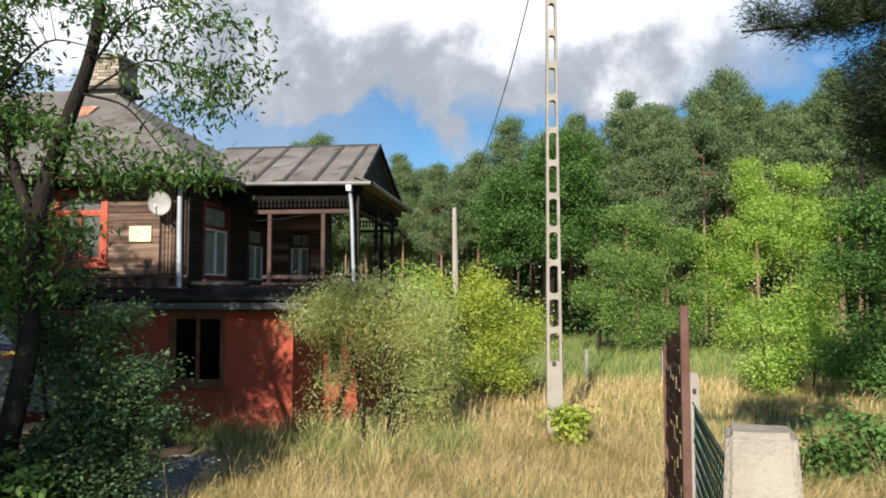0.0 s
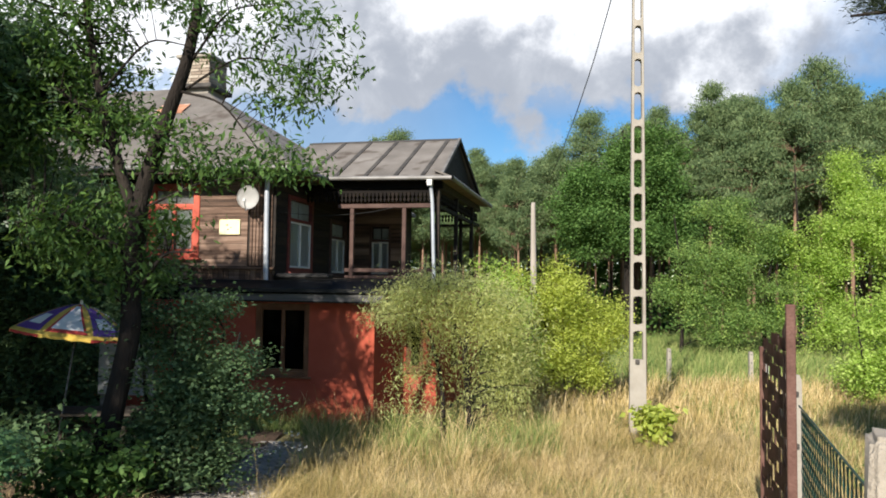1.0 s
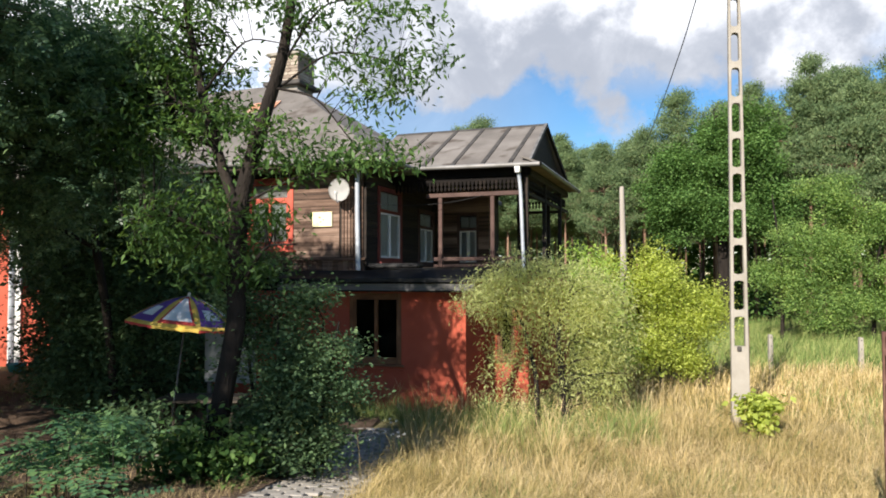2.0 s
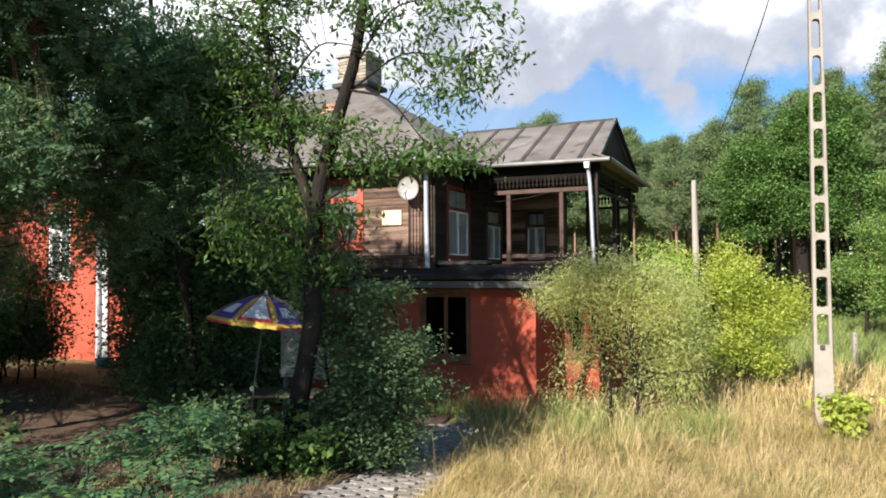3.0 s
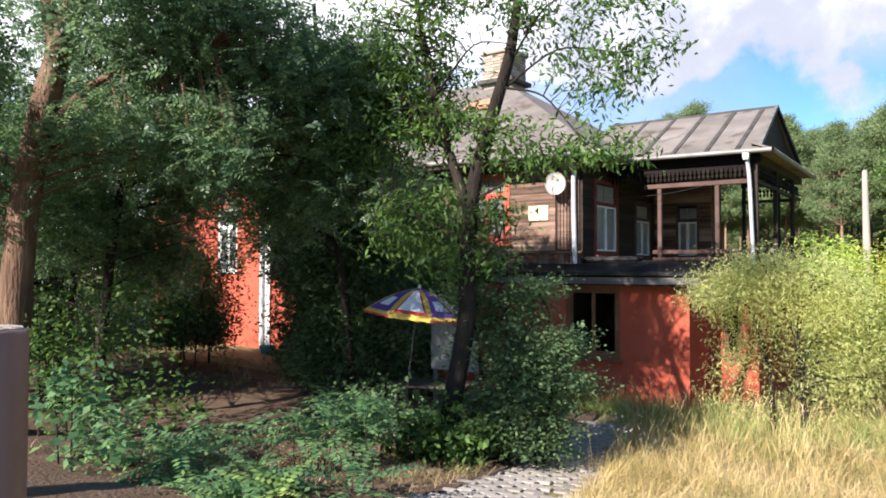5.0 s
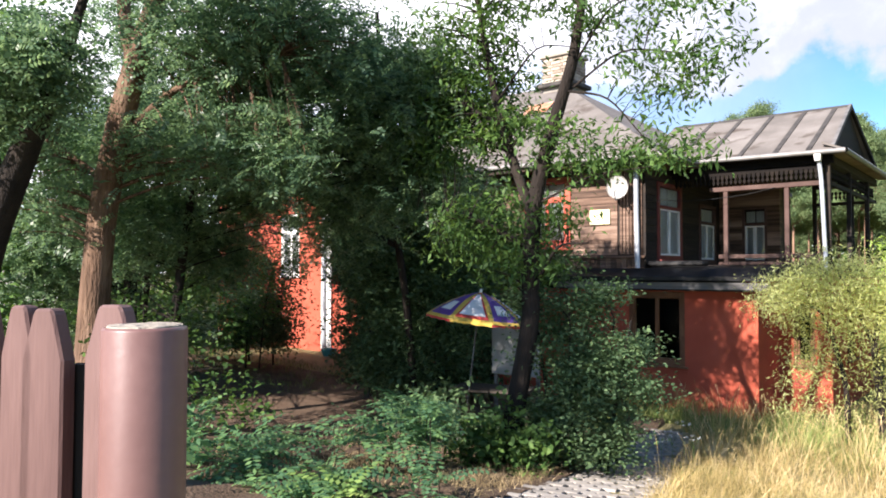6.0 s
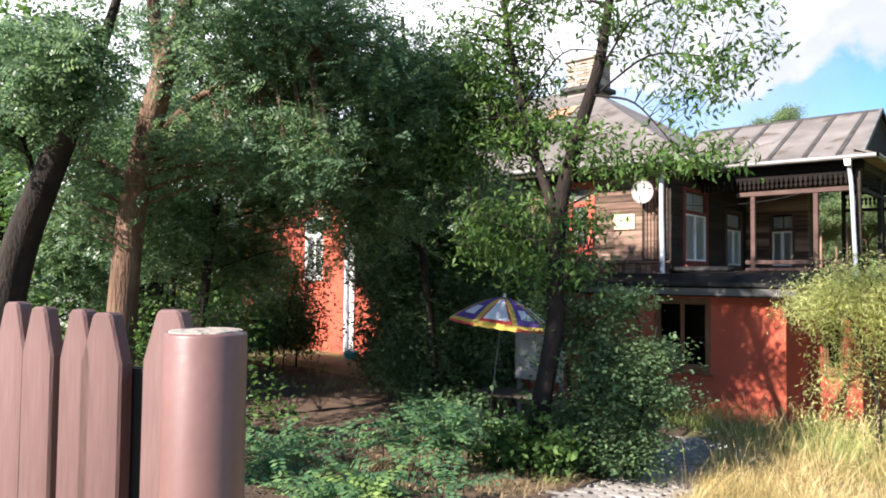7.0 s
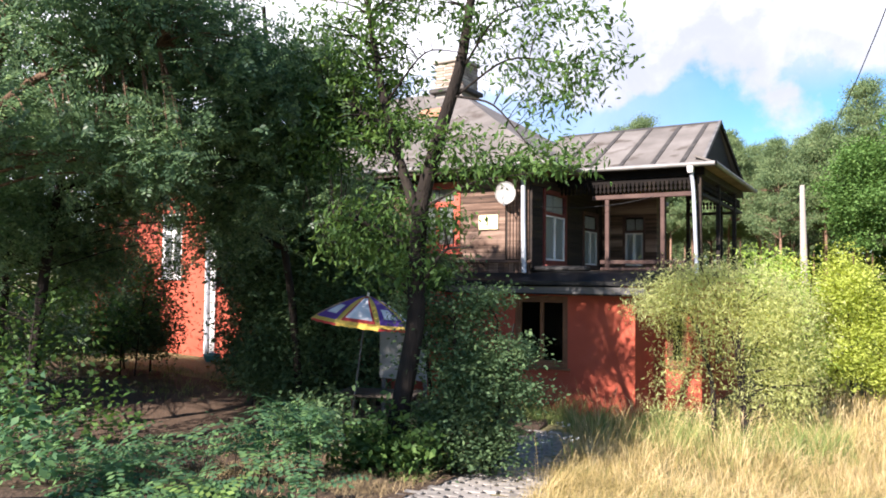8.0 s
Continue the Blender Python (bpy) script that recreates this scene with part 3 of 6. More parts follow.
def window(parent, label, u0, u1, z0, z1, w, paint, cols=2, transom=0.0, axis="u", frame_w=0.06, curtain=None, sill=True, depth=0.08, mullion_paint=None):
    """A casement window: frame, casements, glass, sill and, where there is one, a curtain behind."""
    win = pick("window", label, parent)

    def put(name, a0, a1, b0, b1, d0, d1, material, lab="", bevel=0.006):
        if axis == "u":
            bm = box(a0, a1, w + d0, w + d1, b0, b1, None, bevel)
        else:
            bm = box(w - d1, w - d0, a0, a1, b0, b1, None, bevel)
        return part(name, bm, material, win, lab)

    put("frame", u0, u0 + frame_w, z0, z1, -0.035, depth, paint)
    put("frame", u1 - frame_w, u1, z0, z1, -0.035, depth, paint)
    put("frame", u0 + frame_w, u1 - frame_w, z1 - frame_w, z1, -0.035, depth, paint)
    put("frame", u0 + frame_w, u1 - frame_w, z0, z0 + frame_w, -0.035, depth, paint)
    top = z1 - frame_w
    if transom:
        zt = z0 + (z1 - z0) * transom
        put("transom", u0 + frame_w, u1 - frame_w, zt, zt + 0.07, -0.02, depth, paint)
        put("pane", u0 + frame_w, u1 - frame_w, zt + 0.07, top, 0.03, 0.036, GLASS, "", 0).visible_shadow = False
        top = zt
    inner = (u1 - u0 - 2 * frame_w) / cols
    for i in range(cols):
        a = u0 + frame_w + i * inner
        for b in ((a, a + 0.035, z0 + frame_w, top), (a + inner - 0.035, a + inner, z0 + frame_w, top), (a + 0.035, a + inner - 0.035, z0 + frame_w, z0 + frame_w + 0.04), (a + 0.035, a + inner - 0.035, top - 0.04, top)):
            put("rail", *b, -0.01, 0.045, mullion_paint or paint, "", 0.004)
        put("pane", a + 0.035, a + inner - 0.035, z0 + frame_w + 0.04, top - 0.04, 0.012, 0.018, GLASS, "", 0).visible_shadow = False
    if sill:
        put("sill", u0 - 0.06, u1 + 0.06, z0 - 0.035, z0, -0.12, depth, paint)
    if curtain:
        n = 24
        for i in range(cols):
            a0 = u0 + frame_w + i * inner + 0.02
            a1 = a0 + inner * curtain
            bm = bmesh.new()
            rows = []
            for k in range(n + 1):
                a = a0 + (a1 - a0) * k / n
                d = 0.045 + 0.012 * math.sin(k * 1.9 + i)
                rows.append([bm.verts.new((a, w + d, z) if axis == "u" else (w - d, a, z)) for z in (z0 + 0.07, z1 - 0.1)])
            for p, q in zip(rows, rows[1:]):
                bm.faces.new((p[0], q[0], q[1], p[1]))
            bmesh.ops.solidify(bm, geom=bm.faces[:], thickness=0.004)
            part("curtain", bm, M_CURTAIN, win, "white net curtain", True)
    return win


window(house, "brown casement window in the red wall", -2.44, -1.31, 0.82, 2.21, 0.06, M_WINBROWN, 2, 0, frame_w=0.09)
window(house, "brown casement window in the red wall", -5.9, -4.7, 0.84, 2.17, 0.06, M_WINBROWN, 2, 0, frame_w=0.09)
window(house, "bright red framed upstairs window", *redwin, 0.12, M_WINORANGE, 2, 0.68, frame_w=0.14, curtain=0.95)
window(house, "dark red window with white curtains", *swin[0], -2.12, M_WINRED, 2, 0.66, "w", 0.09, 0.95, mullion_paint=M_WHITE)
window(house, "dark red window with white curtains", *swin[1], -2.12, M_TRIM, 2, 0.66, "w", 0.08, 0.95, mullion_paint=M_WHITE)
window(house, "narrow brown window behind the porch", *bwin[0], 4.3, M_TRIM, 2, 0.66, "u", 0.06, 0.9, mullion_paint=M_WHITE)
window(house, "small brown window in the shaded red wall", 0.25, 0.62, 0.86, 1.95, 1.36, M_WINBROWN, 1, 0)
window(house, "small brown window in the shaded red wall", 2.6, 3.5, 0.86, 1.95, 0.84, M_WINBROWN, 2, 0, "w")

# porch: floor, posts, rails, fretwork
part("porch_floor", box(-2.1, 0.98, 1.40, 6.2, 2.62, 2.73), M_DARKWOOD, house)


def fret(parent, a0, a1, fixed, z, axis):
    """A row of small carved drops under a porch beam."""
    n = int((a1 - a0) / 0.085)
    for i in range(n):
        a = a0 + (a1 - a0) * (i + 0.5) / n
        prof = [(-0.032, 0.0), (0.032, 0.0), (0.032, -0.05), (0.012, -0.09), (0.030, -0.14), (0.0, -0.20), (-0.030, -0.14), (-0.012, -0.09), (-0.032, -0.05)]
        if axis == "u":
            bm = prism([(a + p, z + q) for p, q in prof], fixed, fixed + 0.02)
        else:
            bm = prism([(a + p, z + q) for p, q in prof], fixed, fixed + 0.02, "x")
        part("fretwork", bm, M_BLACKWOOD, parent)


porch = pick("porch_frame", "weathered brown timber porch with carved fretwork")
posts = [(-1.0, 1.42, M_TRIM), (0.14, 1.42, M_TRIM), (0.84, 1.46, M_DARKWOOD), (0.86, 3.2, M_DARKWOOD), (0.88, 5.0, M_DARKWOOD), (0.40, 6.0, M_DARKWOOD), (-0.4, 6.0, M_DARKWOOD)]
for u, w, m in posts:
    part("post", box(u - 0.043, u + 0.043, w - 0.043, w + 0.043, 2.73, 4.20 if m == M_TRIM else 4.60, bevel=0.008), m, porch)
part("beam", box(-1.32, 0.80, 1.37, 1.47, 4.20, 4.29, bevel=0.008), M_TRIM, porch)
part("beam", box(-2.1, 0.95, 1.36, 1.48, 4.60, 4.74), M_BLACKWOOD, porch)
part("beam", box(0.80, 0.92, 1.48, 6.05, 4.60, 4.74), M_DARKWOOD, porch)
part("beam", box(0.81, 0.89, 1.5, 6.0, 4.20, 4.27), M_DARKWOOD, porch)
part("beam", box(-0.45, 0.92, 5.95, 6.05, 4.60, 4.74), M_DARKWOOD, porch)
part("beam", box(-0.45, 0.9, 5.96, 6.04, 4.20, 4.27), M_DARKWOOD, porch)
part("frieze", box(-2.1, 0.80, 1.40, 1.42, 4.52, 4.60), M_BLACKWOOD, porch)
fret(porch, -2.05, 0.78, 1.40, 4.52, "u")
fret(porch, 1.55, 5.9, 0.85, 4.52, "w")
fret(porch, -0.4, 0.8, 5.99, 4.52, "u")
part("rail", box(-1.15, 0.8, 1.39, 1.45, 2.86, 2.94, bevel=0.006), M_TRIM, porch)
part("rail", box(-1.15, 0.8, 1.40, 1.44, 2.74, 2.79), M_TRIM, porch)
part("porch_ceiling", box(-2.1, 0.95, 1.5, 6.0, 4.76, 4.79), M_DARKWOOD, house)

# roofs: main hip
ridge_z, ew, eu, ez = 7.75, -0.52, -1.50, 4.80
main = pick("roof", "grey hipped roof of weathered roofing felt")
A, B = (-6.2, 4.0, ridge_z), (-9.8, 4.0, ridge_z)
c1, c2, c3, c4 = (eu, ew, ez), (-12.2, ew, ez + 0.12), (-12.2, 8.4, ez), (eu, 8.4, ez)
for corners in ([c1, A, B, c2], [c1, c4, A], [c4, c3, B, A], [c3, c2, B]):
    part("roof_plane", slab(corners, 0.10), M_ROOF, main)
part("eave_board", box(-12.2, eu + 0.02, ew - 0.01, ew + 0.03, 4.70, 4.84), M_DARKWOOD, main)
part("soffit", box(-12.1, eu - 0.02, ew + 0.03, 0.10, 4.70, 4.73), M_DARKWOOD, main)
part("soffit", box(-2.10, eu - 0.02, 0.12, 1.3, 4.70, 4.73), M_WOOD, main)
V, F = tubes([[(eu + 0.06, ew - 0.05, 4.76, 0.05), (eu + 0.06, 1.15, 4.78, 0.05)], [(eu + 0.06, ew - 0.05, 4.76, 0.05), (-7, ew - 0.05, 4.86, 0.05)]], 8)
link_mesh("gutter", raw("gutter", V, F), M_GUTTER, main, "weathered zinc gutter", True)
part("roof_patch", slab([(-6.4, 2.2, 6.62), (-5.7, 2.3, 6.68), (-5.75, 2.75, 6.99), (-6.5, 2.7, 6.96)], 0.03), mat("rusty_patch", [(0.25, 0.10, 0.05), (0.45, 0.22, 0.13), (0.7, 0.62, 0.55)], 0.8, 3, 30, 0.3), main, "rusty sheet patch")

# porch roof with gable facing the meadow
proof = pick("roof", "porch roof of grey sheets with dark seams")
g0, g1, eave_w, ridge_w = -2.9, 0.98, 1.16, 3.55
us = [g0, -1.98, -1.32, -0.66, 0.0, 0.58, g1]
for a, b in zip(us, us[1:]):
    part("roof_sheet", slab([(a + 0.004, eave_w, 4.83), (b - 0.004, eave_w, 4.83), (b - 0.004 - 0.12 * (b == g1), ridge_w, 6.06), (a + 0.004, ridge_w, 6.06)], 0.05), M_ROOF, proof)
    if b != g1:
        part("seam", slab([(b - 0.045, eave_w - 0.01, 4.846), (b + 0.045, eave_w - 0.01, 4.846), (b + 0.045, ridge_w, 6.078), (b - 0.045, ridge_w, 6.078)], 0.03), M_SEAM, proof)
part("roof_sheet", slab([(g0, ridge_w, 6.06), (g1 - 0.12, ridge_w, 6.06), (g1, 6.1, 4.83), (g0, 6.1, 4.83)], 0.05), M_ROOF, proof)
part("ridge_cap", slab([(g0, ridge_w - 0.09, 6.035), (g1 - 0.11, ridge_w - 0.09, 6.035), (g1 - 0.11, ridge_w + 0.09, 6.10), (g0, ridge_w + 0.09, 6.10)], 0.03), M_SEAM, proof)
part("rake_board", slab([(0.93, eave_w + 0.1, 4.90), (0.99, eave_w + 0.1, 4.90), (0.875, ridge_w, 6.09), (0.815, ridge_w, 6.09)], 0.09), M_GREYBOARD, proof, "grey edge strip")
part("rake_board", slab([(0.815, ridge_w, 6.09), (0.875, ridge_w, 6.09), (0.99, 6.0, 4.90), (0.93, 6.0, 4.90)], 0.09), M_DARKWOOD, proof)
part("gable", prism([(1.25, 4.84), (6.0, 4.84), (ridge_w, 6.02)], 0.74, 0.80, "x"), M_DARKWOOD, proof, "dark boarded gable")
part("pent_eave", slab([(0.80, eave_w, 4.97), (0.80, 6.1, 4.97), (1.17, 6.1, 4.82), (1.17, eave_w, 4.82)], 0.04), M_ROOF, proof)
part("soffit", box(0.93, 1.14, 1.2, 6.1, 4.745, 4.77), M_WOOD, proof, "brown boarded underside of the eave")
part("soffit", box(-1.5, 0.95, 1.2, 1.36, 4.745, 4.77), M_DARKWOOD, proof)
V, F = tubes([[(-1.46, eave_w - 0.05, 4.80, 0.047), (1.2, eave_w - 0.05, 4.77, 0.047)], [(1.2, eave_w - 0.06, 4.77, 0.047), (1.2, 6.1, 4.75, 0.047)]], 8)
link_mesh("gutter", raw("gutter", V, F), M_GUTTER, proof, "weathered zinc gutter", True)


def pipe(path, r, label):
    V, F = tubes([bend([(*p, r) for p in path], 3)], 12)
    link_mesh("downpipe", raw("downpipe", V, F), M_PIPE, house, label, True)


pipe([(0.74, 1.14, 4.76), (0.745, 1.18, 4.62), (0.77, 1.26, 4.4), (0.80, 1.26, 3.4), (0.83, 1.26, 2.62)], 0.038, "pale galvanised downpipe")
part("pipe_hopper", prism([(0.68, 4.78), (0.80, 4.78), (0.79, 4.62), (0.70, 4.62)], 1.08, 1.2), M_WHITE, house)
pipe([(-2.27, 0.02, 4.72), (-2.27, 0.02, 3.8), (-2.25, 0.02, 2.66)], 0.05, "pale galvanised downpipe")
pipe([(-11.35, -0.10, 4.7), (-11.35, -0.10, 2.5), (-11.33, -0.10, 0.3)], 0.06, "pale galvanised downpipe")


def chimney(u, w, z0, z1, half):
    ch = pick("chimney", "weathered brick chimney with a flat cap")
    part("core", box(u - half + 0.03, u + half - 0.03, w - half + 0.03, w + half - 0.03, z0 - 1.2, z1), M_MORTAR, ch)
    rows = int((z1 - z0) / 0.085)
    n = 3
    for r in range(rows):
        z = z0 + r * 0.085
        for s in range(4):
            for i in range(n):
                a = -half + 2 * half * (i + (0.25 if r % 2 else 0)) / n
                b = min(half, a + 2 * half / n - 0.015)
                if b - a < 0.05:
                    continue
                if s % 2 == 0:
                    y = -half if s == 0 else half - 0.03
                    bm = box(u + a, u + b, w + y, w + y + 0.03, z, z + 0.07)
                else:
                    x = half - 0.03 if s == 1 else -half
                    bm = box(u + x, u + x + 0.03, w + a, w + b, z, z + 0.07)
                part("brick", bm, M_BRICK, ch)
    part("cap", box(u - half - 0.06, u + half + 0.06, w - half - 0.06, w + half + 0.06, z1, z1 + 0.09, bevel=0.015), M_CONCRETE, ch)
    part("flashing", box(u - half - 0.12, u + half + 0.12, w - half - 0.12, w + half + 0.12, z0 - 0.12, z0, bevel=0.02), M_SEAM, ch)


chimney(-6.2, 4.0, 7.72, 8.42, 0.44)
chimney(-10.4, 4.2, 7.65, 8.6, 0.38)

# red plastered wing beyond the trees
wing = pick("wing", "red plastered side wing half hidden by trees")
wwin = (-13.35, -12.5, 2.45, 4.25)
part("wall", wall_with_holes(-16.5, -11.45, -0.3, 5.1, -0.02, 0.28, [wwin]), M_RED, wing)
part("wall", box(-16.5, -11.45, 5.0, 5.2, -0.3, 5.1), M_RED, wing)
part("wing_roof", slab([(-17.0, -0.5, 5.1), (-11.4, -0.5, 5.1), (-11.4, 2.5, 6.3), (-17.0, 2.5, 6.3)], 0.08), M_ROOF, wing)
part("wing_roof", slab([(-17.0, 2.5, 6.3), (-11.4, 2.5, 6.3), (-11.4, 5.6, 5.1), (-17.0, 5.6, 5.1)], 0.08), M_ROOF, wing)
window(wing, "white framed window", *wwin, 0.04, M_WHITE, 2, 0.7, curtain=0.9)
part("lintel", box(-13.45, -12.4, -0.06, -0.022, 4.26, 4.5, bevel=0.008), M_WINORANGE, wing, "bright red lintel board")
part("corner_pilaster", box(-11.50, -11.1, -0.06, -0.025, -0.2, 4.9), M_WHITE, wing, "pale peeling corner pilaster")

# things fixed to the house
dish = thing("satellite_dish", "white satellite dish on the boarded corner", "satellite dish")
dish.matrix_world = house.matrix_world @ pose(-2.58, -0.16, 4.26, 0, 0, 15)
bm = bmesh.new()
rings = []
for i in range(7):
    r = 0.235 * i / 6
    rings.append([bm.verts.new((r * math.cos(a) * 0.92, 0.9 * r * r - 0.02, r * math.sin(a))) for a in np.linspace(0, 2 * math.pi, 28, endpoint=False)] if i else [bm.verts.new((0, -0.02, 0))])
for k in range(28):
    bm.faces.new((rings[0][0], rings[1][k], rings[1][(k + 1) % 28]))
    for p, q in zip(rings[1:], rings[2:]):
        bm.faces.new((p[k], q[k], q[(k + 1) % 28], p[(k + 1) % 28]))
bmesh.ops.solidify(bm, geom=bm.faces[:], thickness=0.012)
for v in bm.verts:
    v.co.y = -v.co.y
part("reflector", bm, M_WHITE, dish, "white pressed-steel reflector", True)
V, F = tubes([[(0, 0.02, -0.2, 0.012), (0, -0.18, -0.28, 0.01), (0, -0.3, -0.1, 0.01)], [(0, 0.03, 0, 0.018), (0, 0.26, -0.02, 0.018)]], 8)
link_mesh("arm", raw("arm", V, F), M_PIPE, dish)
part("receiver", box(-0.025, 0.025, -0.34, -0.26, -0.12, -0.06, bevel=0.01), M_WHITE, dish)
board_sign = thing("notice_board", "pale yellow blank board nailed on brown boards", "board")
board_sign.matrix_world = house.matrix_world @ pose(-3.095, 0.095, 3.705)
part("plate", box(-0.225, 0.225, -0.02, 0.0, -0.15, 0.15, bevel=0.004), M_PANEL, board_sign)
for i, (a, b, c) in enumerate(((-0.05, 0.04, 0.05), (0.03, -0.01, 0.03), (-0.03, -0.05, 0.04))):
    part("faded_mark", box(a - 0.02, a + 0.02, -0.026, -0.021, b - c / 4, b + c / 4), M_TRIM, board_sign)
for a in (-0.2, 0.2):
    part("nail", box(a - 0.006, a + 0.006, -0.027, -0.02, 0.12, 0.132), M_SEAM, board_sign)
wire = thing("clothes_line", "thin drooping wire strung across the porch", "wire")
wire.matrix_world = house.matrix_world
V, F = tubes([bend([(-2.1, 0.4, 4.02, 0.006), (-1.5, 1.0, 4.0, 0.006), (-0.6, 1.35, 4.1, 0.006), (0.1, 1.38, 4.25, 0.006)], 5)], 5)
link_mesh("strand", raw("strand", V, F), M_CABLE, wire)
# ---- trees and shrubs near the house ----
plant("maple_tree", "slender dark-barked tree with drooping green leaves beside the path", "tree",
      [[(-4.35, 8.0, 0.15, 0.15), (-4.18, 8.0, 1.08, 0.125), (-4.0, 8.0, 2.0, 0.115), (-4.02, 8.0, 2.7, 0.11), (-3.95, 8.0, 3.5, 0.10), (-3.72, 8.0, 4.3, 0.085), (-3.45, 8.0, 5.1, 0.07), (-3.3, 8.0, 6.1, 0.05), (-3.15, 8.1, 7.2, 0.02)],
       [(-4.0, 8.0, 3.3, 0.07), (-4.35, 8.05, 4.2, 0.06), (-4.65, 8.1, 5.3, 0.05), (-4.9, 8.2, 6.6, 0.02)],
       [(-3.6, 8.0, 4.75, 0.018), (-3.0, 7.9, 4.6, 0.012), (-2.5, 7.9, 3.95, 0.006)],
       [(-3.7, 8.0, 4.6, 0.018), (-2.9, 8.1, 5.2, 0.012), (-2.1, 8.1, 5.0, 0.006)],
       [(-3.9, 8.0, 3.4, 0.018), (-3.2, 7.9, 3.7, 0.012), (-2.4, 7.9, 3.75, 0.006)],
       [(-3.5, 8.0, 4.95, 0.018), (-3.0, 8.0, 5.7, 0.012), (-2.4, 8.0, 5.75, 0.005)],
       [(-4.5, 8.05, 4.7, 0.018), (-3.9, 7.95, 5.35, 0.011), (-3.3, 7.9, 5.2, 0.005)],
       [(-4.1, 8.0, 2.9, 0.04), (-4.8, 7.9, 3.3, 0.025), (-5.4, 7.9, 3.2, 0.01)],
       [(-4.4, 8.05, 4.4, 0.035), (-5.2, 8.0, 4.9, 0.02), (-5.9, 8.0, 4.8, 0.01)],
       [(-4.0, 8.0, 2.3, 0.03), (-3.6, 7.85, 2.9, 0.018), (-3.2, 7.8, 2.9, 0.008)]],
      [(-2.9, 8.0, 5.55, 0.75, 0.7, 0.55, 30), (-2.35, 7.95, 4.75, 0.5, 0.5, 0.4, 17), (-2.5, 7.95, 3.95, 0.65, 0.45, 0.2, 22), (-3.35, 8.0, 3.8, 0.4, 0.4, 0.2, 10), (-3.5, 8.0, 4.15, 0.5, 0.4, 0.25, 12), (-4.6, 8.2, 3.3, 0.75, 0.5, 0.5, 40),
       (-4.2, 8.1, 6.5, 1.2, 1.1, 0.8, 84), (-5.0, 8.3, 5.5, 0.9, 0.9, 0.7, 60), (-5.2, 8.3, 4.3, 0.9, 0.7, 0.6, 56), (-1.9, 8.1, 4.95, 0.3, 0.4, 0.2, 7), (-1.95, 8.0, 5.5, 0.3, 0.3, 0.15, 5), (-4.15, 8.15, 2.75, 0.55, 0.4, 0.5, 28), (-4.9, 8.0, 2.9, 0.5, 0.5, 0.5, 12), (-3.75, 7.95, 3.25, 0.28, 0.3, 0.3, 12), (-4.9, 8.3, 4.8, 0.8, 0.6, 0.5, 52), (-4.3, 8.1, 4.3, 0.5, 0.5, 0.3, 26)],
      ("leaf", 0.105, 0.036, 0.55), M_BARK, L_TREE, (-4.35, 8.0, 0.1), per=38, spread=0.17, twig=0.011, flat=0.5)

plant("dark_shrub", "dense dark green shrub round the tree trunk", "shrub",
      [[(-3.6 + a, 8.5 + b, 0.1, 0.03), (-3.6 + 1.3 * a, 8.5 + b, 1.0, 0.025), (-3.6 + 1.8 * a, 8.5 + 1.2 * b, 2.0, 0.012)] for a, b in ((-0.3, 0), (0.25, 0.1), (0.0, -0.2), (0.4, -0.1), (-0.1, 0.2))],
      [(-3.75, 8.5, 1.6, 0.55, 0.5, 0.45, 60), (-3.3, 8.35, 1.35, 0.45, 0.45, 0.35, 44), (-3.5, 8.4, 0.9, 0.6, 0.5, 0.45, 64), (-3.9, 8.3, 0.55, 0.55, 0.45, 0.4, 46), (-3.35, 8.3, 0.4, 0.4, 0.45, 0.25, 26), (-2.95, 8.45, 1.65, 0.32, 0.3, 0.16, 13),
       (-2.85, 8.45, 1.2, 0.28, 0.3, 0.14, 10), (-3.55, 8.55, 2.15, 0.42, 0.4, 0.25, 26), (-4.1, 8.4, 2.2, 0.35, 0.4, 0.25, 20), (-3.2, 8.4, 2.35, 0.28, 0.3, 0.12, 8), (-3.8, 8.5, 2.65, 0.3, 0.3, 0.2, 10), (-2.95, 8.3, 0.75, 0.2, 0.2, 0.2, 7)],
      ("leaf", 0.06, 0.036, 0.1), M_BARK, L_DARK, (-3.6, 8.5, 0.05), per=75, spread=0.14, keep=0.3, flat=0.55)
plant("low_shrub", "low dark leafy shrub before the garden table", "shrub",
      [[(-5.2 + a, 8.9, 0.0, 0.014), (-5.2 + 1.3 * a, 8.85, 0.6, 0.006)] for a in (-0.5, -0.2, 0.1, 0.4)],
      [(-5.4, 9.0, 0.3, 0.45, 0.35, 0.25, 14), (-4.9, 8.9, 0.25, 0.35, 0.35, 0.2, 9), (-5.9, 9.2, 0.5, 0.4, 0.4, 0.4, 20), (-6.5, 9.3, 0.45, 0.5, 0.4, 0.4, 20)],
      ("leaf", 0.10, 0.05, 0.3), M_BARK, L_DARK, (-5.2, 8.8, 0.05), per=34, spread=0.16, keep=0.3)
plant("leafy_sapling", "light green broad-leaved saplings under the dark shrub", "shrub",
      [[(-4.3 + a, 7.7, 0.2, 0.012), (-4.3 + 1.3 * a, 7.65, 0.8, 0.006)] for a in (-0.2, 0.0, 0.2, 0.35)],
      [(-4.3, 7.65, 0.65, 0.42, 0.3, 0.35, 30), (-3.85, 7.6, 0.5, 0.35, 0.3, 0.3, 22), (-4.6, 7.6, 0.45, 0.3, 0.3, 0.25, 12)],
      ("leaf", 0.11, 0.06, 0.35), M_BARK, L_TREE, (-4.3, 7.7, 0.15), per=22, spread=0.12)

